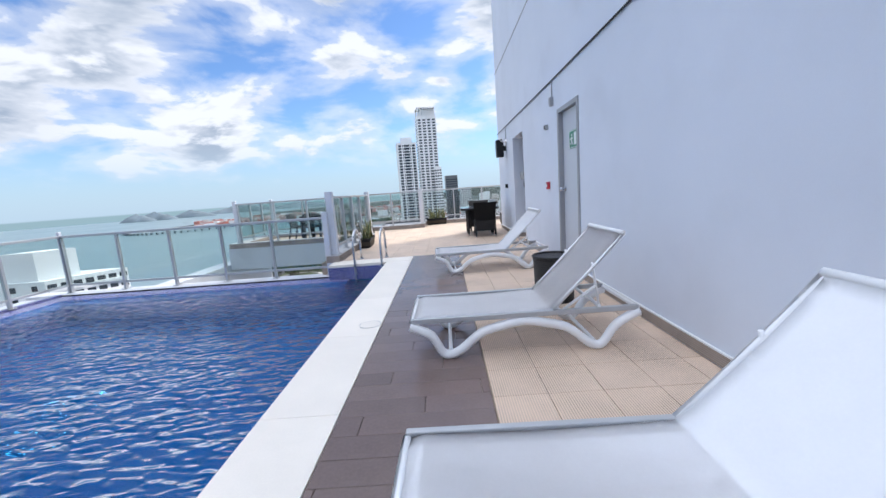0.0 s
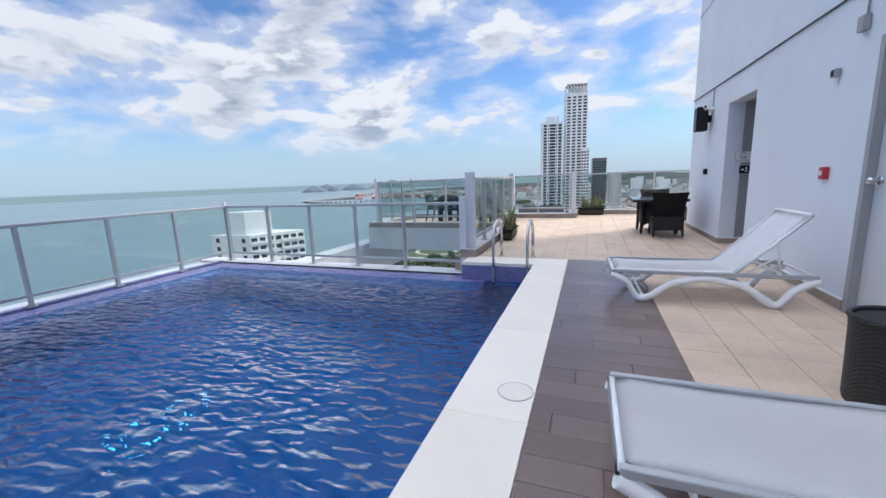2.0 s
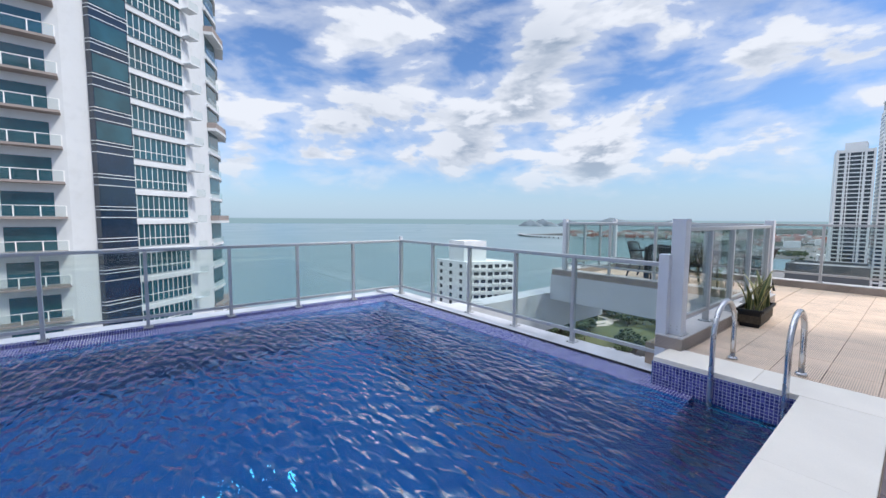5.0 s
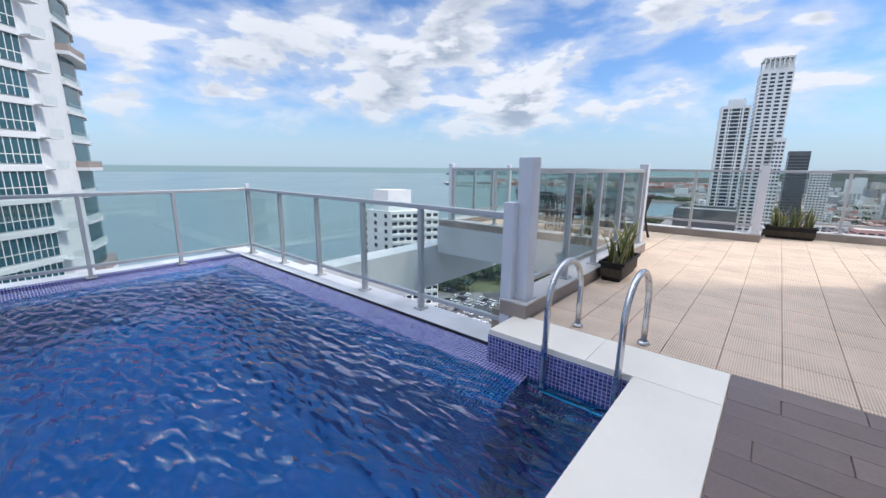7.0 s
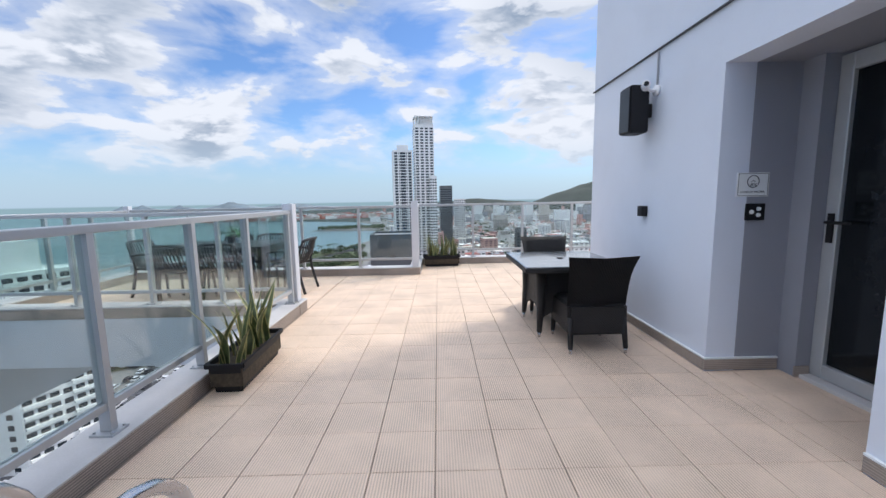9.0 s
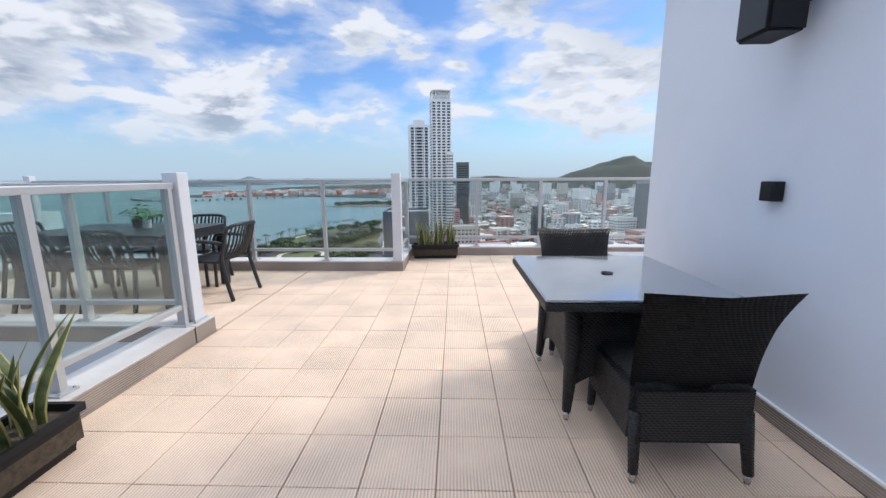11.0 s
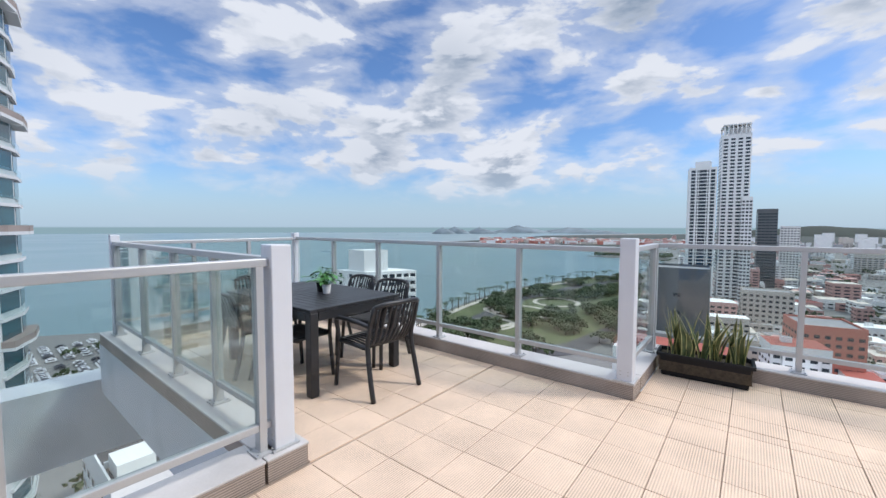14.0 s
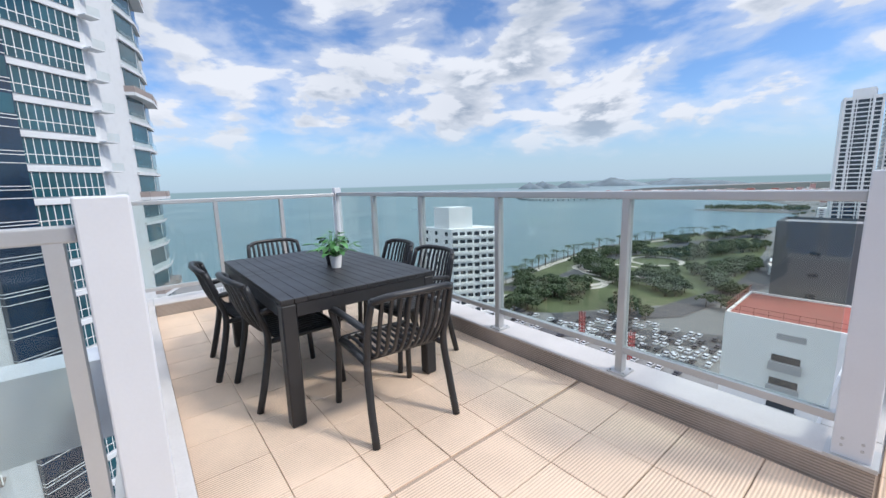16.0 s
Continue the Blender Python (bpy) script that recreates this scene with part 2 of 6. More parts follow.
def mosaic(name, a, b, grout, size, rough=0.15):
    """Small glazed squares with pale grout, varied from one to the next."""
    m = bpy.data.materials.new(name)
    m.use_nodes = True
    nt = m.node_tree
    N, L = nt.nodes.new, nt.links.new
    p = nt.nodes["Principled BSDF"]
    tc = N("ShaderNodeUVMap")
    br = N("ShaderNodeTexBrick")
    br.offset, br.squash = 0, 1
    br.inputs["Color1"].default_value, br.inputs["Color2"].default_value, br.inputs["Mortar"].default_value = (*a, 1), (*b, 1), (*grout, 1)
    br.inputs["Scale"].default_value = 1
    br.inputs["Mortar Size"].default_value = size * 0.075
    br.inputs["Mortar Smooth"].default_value = 0.2
    br.inputs["Brick Width"].default_value = br.inputs["Row Height"].default_value = size
    L(tc.outputs[0], br.inputs["Vector"]); L(br.outputs["Color"], p.inputs["Base Color"])
    rg = N("ShaderNodeMapRange"); rg.inputs["To Min"].default_value, rg.inputs["To Max"].default_value = rough, 0.8
    L(br.outputs["Fac"], rg.inputs["Value"]); L(rg.outputs[0], p.inputs["Roughness"])
    bp = N("ShaderNodeBump"); bp.inputs["Strength"].default_value, bp.inputs["Distance"].default_value = 0.4, -0.002
    L(br.outputs["Fac"], bp.inputs["Height"]); L(bp.outputs[0], p.inputs["Normal"])
    return m


M_WALL = mat("wall_paint", (0.71, 0.755, 0.84), 0.75, vary=0.04, scale=0.8, bump=0.15, bscale=220, dist=0.002, stain=0.05)
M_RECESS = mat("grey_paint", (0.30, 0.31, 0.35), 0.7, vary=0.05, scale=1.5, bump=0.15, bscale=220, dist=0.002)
M_TILE = relief(mat("ribbed_tile", (0.77, 0.585, 0.44), 0.62, vary=0.10, scale=3, bump=0.25, bscale=160, rand=0.03, stain=0.14), "ribs", 22, 0.5, 0.003, groove_dark=0.32)
M_BED = mat("tile_joint", (0.36, 0.28, 0.22), 0.9, bscale=120)
M_WOOD = mat("wood_plank_tile", (0.17, 0.118, 0.105), 0.22, vary=0.22, scale=2.2, bump=0.2, bscale=60, rand=0.14)
M_COPING = mat("cream_stone", (0.86, 0.79, 0.69), 0.5, vary=0.06, scale=2.5, bump=0.15, bscale=90, rand=0.03, stain=0.07)
M_LEDGE = mat("weathered_plaster", (0.62, 0.63, 0.66), 0.8, vary=0.10, scale=2, bump=0.3, bscale=60, stain=0.25)
M_CONC = mat("painted_concrete", (0.60, 0.62, 0.65), 0.8, vary=0.07, scale=0.7, bump=0.2, bscale=60, stain=0.22)
M_CONCD = mat("grey_concrete", (0.30, 0.31, 0.33), 0.85, vary=0.10, scale=0.8, bump=0.2, bscale=50, stain=0.2)
M_KERB = relief(mat("kerb_tile", (0.40, 0.335, 0.29), 0.6, vary=0.12, scale=4, bump=0.2, bscale=90, rand=0.05), "ribs", 22, 0.5, 0.003, axis="Z", groove_dark=0.45)
M_KERBTOP = mat("kerb_cap", (0.55, 0.53, 0.52), 0.6, vary=0.10, scale=3, bump=0.2, bscale=90, stain=0.15)
M_ALU = mat("grey_aluminium", (0.47, 0.48, 0.49), 0.42, metal=0.35, vary=0.05, scale=4, bump=0.05, bscale=150)
M_WPOST = mat("white_post", (0.63, 0.65, 0.69), 0.45, vary=0.04, scale=3, bump=0.05, bscale=100, stain=0.08)
M_STEEL = mat("polished_steel", (0.58, 0.58, 0.60), 0.27, metal=1.0, vary=0.04, scale=6, bump=0.03, bscale=60)
M_GLASS = sheer("rail_glass", (0.86, 0.91, 0.90), ior=1.5)
M_MOSAIC = mosaic("blue_mosaic", (0.03, 0.035, 0.17), (0.11, 0.11, 0.36), (0.42, 0.44, 0.58), 0.028)
M_BASIN = mosaic("pool_basin", (0.002, 0.18, 0.40), (0.005, 0.26, 0.52), (0.02, 0.32, 0.56), 0.028, 0.3)
M_WATER = sheer("pool_water", (0.13, 0.66, 0.92), rough=0.03, ior=1.33, bend=True, bump=1.0, bscale=6.5, dist=0.085)
M_LAMP = mat("lamp_lens", (0.6, 0.85, 0.9), 0.2, bump=0)
M_LAMP.node_tree.nodes["Principled BSDF"].inputs["Emission Color"].default_value = (0.35, 0.85, 1.0, 1)
M_LAMP.node_tree.nodes["Principled BSDF"].inputs["Emission Strength"].default_value = 1.6
M_WHITE = mat("white_plastic", (0.86, 0.86, 0.86), 0.4, vary=0.03, scale=5, bump=0.05)
M_SLING = relief(mat("white_mesh_fabric", (0.88, 0.88, 0.89), 0.75, vary=0.03, scale=5, bump=0.05), "ribs", 120, 0.3, 0.001)
M_BLACK = mat("black_plastic", (0.010, 0.010, 0.012), 0.6, spec=0.3, vary=0.2, scale=8, bump=0.1, bscale=120)
M_WICKER = relief(mat("black_wicker", (0.011, 0.010, 0.011), 0.5, vary=0.3, scale=20, bump=0.1), "weave", 28, 1.0, 0.006, axis="DIAGONAL")
M_WGREY = relief(mat("grey_wicker", (0.36, 0.37, 0.40), 0.45, vary=0.2, scale=20, bump=0.1), "ribs", 20, 1.0, 0.006, axis="DIAGONAL")
M_TGLASS = mat("dark_table_glass", (0.40, 0.43, 0.46), 0.06, metal=0.7, vary=0.05, bump=0.0, spec=0.9)
M_ANTH = mat("anthracite_metal", (0.019, 0.020, 0.023), 0.42, vary=0.12, scale=6, bump=0.1, bscale=200)
M_DOOR = mat("door_paint", (0.58, 0.61, 0.66), 0.5, vary=0.04, scale=1.2, bump=0.1, bscale=150)
M_FRAME = mat("grey_door_frame", (0.33, 0.34, 0.36), 0.5, vary=0.05)
M_DGLASS = mat("dark_glass", (0.008, 0.010, 0.012), 0.05, vary=0.1, bump=0.0, spec=0.3)
M_SOIL = mat("soil", (0.06, 0.045, 0.03), 0.95, vary=0.4, scale=30, bump=0.6, bscale=60)
M_LEAF = mat("snake_plant_leaf", (0.075, 0.10, 0.035), 0.45, vary=0.55, scale=18, bump=0.1, bscale=60)
M_LEAFY = mat("leaf_margin", (0.42, 0.38, 0.15), 0.5, vary=0.3, scale=14, bump=0.1)
M_POTHOS = mat("bright_leaf", (0.07, 0.22, 0.06), 0.4, vary=0.4, scale=30, bump=0.1)
M_GREEN = mat("sign_green", (0.02, 0.22, 0.12), 0.4, bump=0)
M_SIGNW = mat("sign_white", (0.80, 0.82, 0.82), 0.4, vary=0.02, bump=0)
M_RED = mat("alarm_red", (0.45, 0.03, 0.04), 0.4, bump=0)
M_CABLE = mat("black_cable", (0.03, 0.03, 0.035), 0.5, bump=0)


# ---- mesh helpers ----
def link_mesh(name, bm, mats, parent=None, smooth=False, m=None):
    me = bpy.data.meshes.new(name)
    bmesh.ops.recalc_face_normals(bm, faces=bm.faces)
    bm.to_mesh(me)
    bm.free()
    for k in (mats if isinstance(mats, (list, tuple)) else [mats]):
        me.materials.append(k)
    if smooth:
        me.polygons.foreach_set("use_smooth", [True] * len(me.polygons))
    ob = new(name, me)
    if parent:
        ob.parent = parent
    if m is not None:
        ob.matrix_basis = m
    return ob


def add_box(bm, x0, x1, y0, y1, z0, z1, mi=0, m=None):
    c = [(x0, y0, z0), (x1, y0, z0), (x1, y1, z0), (x0, y1, z0), (x0, y0, z1), (x1, y0, z1), (x1, y1, z1), (x0, y1, z1)]
    v = [bm.verts.new(m @ Vector(p) if m is not None else p) for p in c]
    fs = []
    for f in ((0, 3, 2, 1), (4, 5, 6, 7), (0, 1, 5, 4), (1, 2, 6, 5), (2, 3, 7, 6), (3, 0, 4, 7)):
        fc = bm.faces.new([v[i] for i in f])
        fc.material_index = mi
        fs.append(fc)
    return fs


def box(name, x0, x1, y0, y1, z0, z1, mats, parent=None, bevel=0.0, seg=2):
    bm = bmesh.new()
    add_box(bm, x0, x1, y0, y1, z0, z1)
    if bevel:
        bmesh.ops.bevel(bm, geom=bm.edges[:], offset=bevel, segments=seg, affect="EDGES", profile=0.5)
    return link_mesh(name, bm, mats, parent)


def sweep(bm, pts, r, n=8, closed=False, mi=0, flat=1.0):
    """A round tube through points; r may be a list."""
    pts = [Vector(p) for p in pts]
    rings, up = [], None
    k = len(pts)
    for i, p in enumerate(pts):
        a = pts[(i - 1) % k] if closed or i else p
        b = pts[(i + 1) % k] if closed or i < k - 1 else p
        d = (b - a).normalized()
        if up is None:
            up = Vector((0, 0, 1)) if abs(d.z) < 0.9 else Vector((1, 0, 0))
        s = d.cross(up).normalized()
        up = s.cross(d).normalized()
        rr = r[i] if isinstance(r, (list, tuple)) else r
        rings.append([bm.verts.new(p + s * math.cos(t) * rr + up * math.sin(t) * rr * flat) for t in (2 * math.pi * j / n for j in range(n))])
    for i in range(k if closed else k - 1):
        A, B = rings[i], rings[(i + 1) % k]
        for j in range(n):
            f = bm.faces.new((A[j], A[(j + 1) % n], B[(j + 1) % n], B[j]))
            f.material_index, f.smooth = mi, True
    if not closed:
        for g in (rings[0], rings[-1]):
            bm.faces.new(g).material_index = mi


def bez(pts, n=8):
    """A smooth line through points."""
    P = [Vector(p) for p in pts]
    P = [2 * P[0] - P[1]] + P + [2 * P[-1] - P[-2]]
    res = []
    for i in range(1, len(P) - 2):
        for j in range(n):
            t = j / n
            a, b, c, d = P[i - 1], P[i], P[i + 1], P[i + 2]
            res.append(0.5 * ((2 * b) + (c - a) * t + (2 * a - 5 * b + 4 * c - d) * t * t + (3 * b - 3 * c + d - a) * t ** 3))
    res.append(P[-2])
    return res


def tube(name, pts, r, mats, parent=None, n=10, closed=False):
    bm = bmesh.new()
    sweep(bm, pts, r, n, closed)
    return link_mesh(name, bm, mats, parent)


def uv_planar(ob):
    """Lays metres over each face along its own axes."""
    me = ob.data
    uv = me.uv_layers.new(name="UVMap")
    for p in me.polygons:
        n = p.normal
        s = Vector((1, 0, 0)) if abs(n.x) < 0.9 else Vector((0, 1, 0))
        s = (s - n * s.dot(n)).normalized()
        t = n.cross(s)
        for li in p.loop_indices:
            co = me.vertices[me.loops[li].vertex_index].co
            uv.data[li].uv = (co.dot(s), co.dot(t))


def empty(name, m=None):
    ob = new(name)
    if m is not None:
        ob.matrix_basis = m
    return ob


def struct(ob, label, cat=""):
    return tagged(ob, label, cat, kind="structure")

# ---- the roof's structure ----
WX = 2.28            # face of the building's wall
Y_END = 4.02         # its far corner
LEDGE = -0.24        # plaster ledge round the pool
WATER = -0.275
KX = -1.37           # inner face of the kerb by the light well


def wall_with_openings(name, label):
    """Wall in the plane x = WX, with the service door and the recess cut through."""
    bm = bmesh.new()
    x0, x1, top, y0 = WX, WX + 0.22, 30.0, -16.0
    cuts = [(-2.56, -1.73, 2.15), (0.64, 1.75, 2.22)]
    y = y0
    for a, b, h in cuts:
        add_box(bm, x0, x1, y, a, -0.02, top)
        add_box(bm, x0, x1, a, b, h, top)
        y = b
    add_box(bm, x0, x1, y, Y_END, -0.02, top)
    return struct(link_mesh(name, bm, M_WALL), label, "wall")


wall_with_openings("wall_west", "tall pale blue-grey painted rendered wall of the tower")
struct(box("wall_north", WX + 0.22, 14, Y_END - 0.22, Y_END, -0.02, 30, M_WALL), "pale blue-grey painted end wall of the tower", "wall")
struct(box("wall_south", -14, WX + 0.22, -16.2, -16, -3, 6, M_WALL), "pale grey wall behind the pool deck", "wall")
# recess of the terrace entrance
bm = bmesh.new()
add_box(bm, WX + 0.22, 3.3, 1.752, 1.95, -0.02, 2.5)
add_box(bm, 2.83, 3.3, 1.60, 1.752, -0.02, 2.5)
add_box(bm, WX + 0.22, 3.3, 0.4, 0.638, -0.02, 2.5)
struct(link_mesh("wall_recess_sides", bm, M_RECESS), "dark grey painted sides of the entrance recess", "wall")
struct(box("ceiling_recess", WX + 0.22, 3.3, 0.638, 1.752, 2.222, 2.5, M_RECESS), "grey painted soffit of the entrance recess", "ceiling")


def glazed_door():
    e = empty("glass_door", pose(2.95, 1.12, 0))
    bm = bmesh.new()
    for a, b, c, d in ((-0.48, -0.39, 0.03, 2.2), (0.39, 0.48, 0.03, 2.2), (-0.39, 0.39, 2.09, 2.2), (-0.39, 0.39, 0.03, 0.13)):
        add_box(bm, -0.02, 0.06, a, b, c, d)
    bmesh.ops.bevel(bm, geom=bm.edges[:], offset=0.006, segments=1, affect="EDGES")
    link_mesh("frame", bm, M_ALU, e)
    box("pane", 0.012, 0.026, -0.39, 0.39, 0.13, 2.09, M_DGLASS, e)
    bm = bmesh.new()
    sweep(bm, [(-0.02, 0.43, 1.12), (-0.06, 0.43, 1.12), (-0.065, 0.40, 1.12), (-0.065, 0.27, 1.12)], 0.011, 8)
    add_box(bm, -0.03, -0.02, 0.41, 0.45, 0.98, 1.18)
    tagged(link_mesh("handle", bm, M_BLACK, e), "black lever handle")
    box("threshold", -0.10, 0.10, -0.485, 0.485, -0.005, 0.028, M_KERBTOP, e, 0.005)
    tagged(e, "closed dark glass door in a grey aluminium frame", "door", kind="structure")


glazed_door()


def service_door():
    e = empty("door", pose(WX, -2.145, 0))
    bm = bmesh.new()
    for a, b, c, d in ((-0.413, -0.36, 0, 2.148), (0.36, 0.413, 0, 2.148), (-0.36, 0.36, 2.095, 2.148)):
        add_box(bm, -0.012, 0.2, a, b, c, d)
    link_mesh("frame", bm, M_FRAME, e)
    box("leaf", 0.05, 0.095, -0.358, 0.358, 0.008, 2.093, M_DOOR, e, 0.003)
    bm = bmesh.new()
    bmesh.ops.create_cone(bm, cap_ends=True, segments=18, radius1=0.03, radius2=0.03, depth=0.012, matrix=pose(0.045, 0.29, 1.08, 0, 90, 0))
    bmesh.ops.create_uvsphere(bm, u_segments=14, v_segments=9, radius=0.03, matrix=pose(-0.01, 0.29, 1.08))
    sweep(bm, [(0.05, 0.29, 1.08), (0, 0.29, 1.08)], 0.012)
    tagged(link_mesh("handle", bm, M_STEEL, e, True), "round steel door knob")
    tagged(e, "closed pale grey metal service door in a grey frame", "door", kind="structure")


service_door()
# skirting along the wall
bm = bmesh.new()
for a, b in ((-15.9, -2.57), (-1.72, 0.635), (1.755, Y_END)):
    add_box(bm, WX - 0.016, WX - 0.002, a, b, 0.004, 0.085)
add_box(bm, WX - 0.016, 2.82, 1.735, 1.750, 0.004, 0.085)
add_box(bm, 2.815, 2.92, 1.585, 1.598, 0.004, 0.085)
struct(link_mesh("baseboard", bm, M_KERB), "brown tile skirting along the wall foot", "baseboard")

bm = bmesh.new()
for a, b in ((-15.9, -2.57), (-1.72, 0.635), (1.755, Y_END)):
    add_box(bm, WX - 0.019, WX - 0.002, a, b, 0.087, 0.099)
add_box(bm, WX - 0.019, 2.82, 1.732, 1.750, 0.087, 0.099)
struct(link_mesh("trim_baseboard", bm, M_SIGNW), "thin white bead on top of the skirting", "trim")

# slabs
struct(box("slab_deck", -0.02, 9.4, -16, 7.3, -0.5, -0.012, M_BED), "roof slab under the deck tiles", "floor")
struct(box("slab_walk", -1.75, -0.02, 0.0, 6.06, -0.5, -0.012, M_BED), "roof slab under the terrace tiles", "floor")
struct(box("slab_return", -0.30, -0.02, 6.06, 7.3, -0.5, -0.012, M_CONC), "concrete slab under the kerb return", "floor")
struct(box("slab_terrace", -5.45, -1.75, 3.45, 6.15, -0.6, -0.012, M_CONC), "painted concrete slab of the dining terrace", "floor")


def kerb(name, x0, x1, y0, y1, label="brown tiled kerb with a weathered grey cap", h=0.13):
    e = empty(name, pose(0, 0, 0))
    box("riser", x0 + 0.006, x1 - 0.006, y0 + 0.006, y1 - 0.006, -0.01, h - 0.015, M_KERB, e)
    box("cap", x0, x1, y0, y1, h - 0.015, h, M_KERBTOP, e, 0.004)
    return tagged(e, label, "kerb", kind="structure")


kerb("kerb_well", KX - 0.26, KX, -0.08, 3.44)
kerb("kerb_terrace_south", -5.42, KX, 3.446, 3.70)
kerb("kerb_terrace_west", -5.42, -5.06, 3.706, 5.79)
kerb("kerb_north", -5.42, -0.06, 5.80, 6.06)
kerb("kerb_return", -0.26, -0.06, 6.066, 6.88)
kerb("kerb_north_east", -0.26, 9.2, 6.89, 7.15)

# light well: walls and beams below the terrace edge
bm = bmesh.new()
add_box(bm, -1.752, -1.64, 0.02, 3.449, -3.2, -0.02)
struct(link_mesh("wall_well", bm, M_CONC), "stained pale concrete walls of the open light well", "wall")
struct(box("beam_well", -5.95, -5.46, 0.15, 5.9, -1.35, -0.45, M_CONC), "white painted concrete beam across the light well", "beam")

# pool: ledges, basin, rims
PX0, PX1, PY0, PY1 = -6.45, -0.45, -13.0, -0.36
bm = bmesh.new()
add_box(bm, -7.3, -1.485, -0.20, 0.14, -1.2, LEDGE)
add_box(bm, -7.3, -6.72, -16, -0.20, -1.2, LEDGE - 0.05)
struct(link_mesh("ledge_pool", bm, M_LEDGE), "weathered grey plaster ledge outside the infinity edge", "ledge")
bm = bmesh.new()
add_box(bm, -6.62, -6.4, -13.2, -0.2, -1.9, -1.5)
add_box(bm, -6.4, PX1, -13.2, -0.2, -1.9, -1.5)
add_box(bm, PX1, PX1 + 0.02, -13.2, -0.43, -1.5, -0.045)
add_box(bm, -1.5, PX1, -0.43, -0.40, -1.5, -0.045)
add_box(bm, -6.62, PX1, -13.3, -13.2, -1.5, -0.045)
ob = link_mesh("pool_basin", bm, M_BASIN)
uv_planar(ob)
struct(ob, "deep blue mosaic-lined swimming pool basin", "pool")


def rim():
    """Mosaic infinity edge: a slope from under the water up to a narrow crest."""
    bm = bmesh.new()
    prof = ((0.0, -1.6), (0.0, -0.285), (0.012, LEDGE - 0.022), (0.10, LEDGE - 0.016), (0.32, -0.272), (0.62, -0.375), (0.66, -0.50), (0.66, -1.6))
    ring = []
    for d, z in prof:                     # end edge, then round the corner along the west edge
        ring.append([bm.verts.new(p) for p in ((-1.14, -0.21 - d, z), (-6.60 + d, -0.21 - d, z), (-6.60 + d, -13.2, z))])
    for a, b in zip(ring, ring[1:]):
        for i in (0, 1):
            bm.faces.new((a[i], a[i + 1], b[i + 1], b[i]))
    bm.faces.new([r[0] for r in ring]); bm.faces.new([r[2] for r in ring])
    add_box(bm, -6.72, -6.602, -13.2, -0.202, -1.2, LEDGE + 0.012)
    ob = link_mesh("rim_pool", bm, M_MOSAIC)
    uv_planar(ob)
    struct(ob, "blue glass mosaic infinity rim sloping into the water", "pool edge")



rim()
# thin black strip drawn in place of the shadow below the ledge overhang
bm = bmesh.new()
add_box(bm, -6.60, -1.50, -0.206, -0.2005, LEDGE - 0.03, LEDGE - 0.002)
struct(link_mesh("trim_ledge_joint", bm, M_CABLE), "black strip standing in for the shadow under the ledge edge", "trim")
bm = bmesh.new()
add_box(bm, -1.495, -0.45, -0.436, -0.40, -0.9, -0.046)
add_box(bm, -1.495, -1.46, -0.40, 0.0, -0.9, -0.046)
add_box(bm, -0.457, -0.451, -13.1, -0.437, -0.9, -0.046)
ob = link_mesh("mosaic_upstand", bm, M_MOSAIC)
uv_planar(ob)
struct(ob, "dark blue mosaic upstand under the stone coping", "pool edge")
bm = bmesh.new()
bmesh.ops.create_grid(bm, x_segments=2, y_segments=2, size=0.5, matrix=Matrix.Translation(((-6.5 - 0.45) / 2, -6.72, WATER)) @ Matrix.Diagonal((6.15, 12.7, 1, 1)))
surface = struct(link_mesh("water", bm, M_WATER), "rippled clear blue pool water", "water")
surface.visible_shadow = False
if surface.data.polygons[0].normal.z < 0:
    surface.data.flip_normals()


# underwater lamp on the pool floor
e = empty("pool_lamp", pose(-3.28, -3.72, -1.5))
bm = bmesh.new()
bmesh.ops.create_cone(bm, cap_ends=True, segments=28, radius1=0.10, radius2=0.09, depth=0.03, matrix=pose(0, 0, 0.015))
link_mesh("housing", bm, M_STEEL, e)
bm = bmesh.new()
bmesh.ops.create_cone(bm, cap_ends=True, segments=28, radius1=0.075, radius2=0.07, depth=0.012, matrix=pose(0, 0, 0.038))
tagged(link_mesh("lens", bm, M_LAMP, e), "glowing cyan lens")
tagged(e, "round underwater lamp glowing on the pool floor", "lamp")


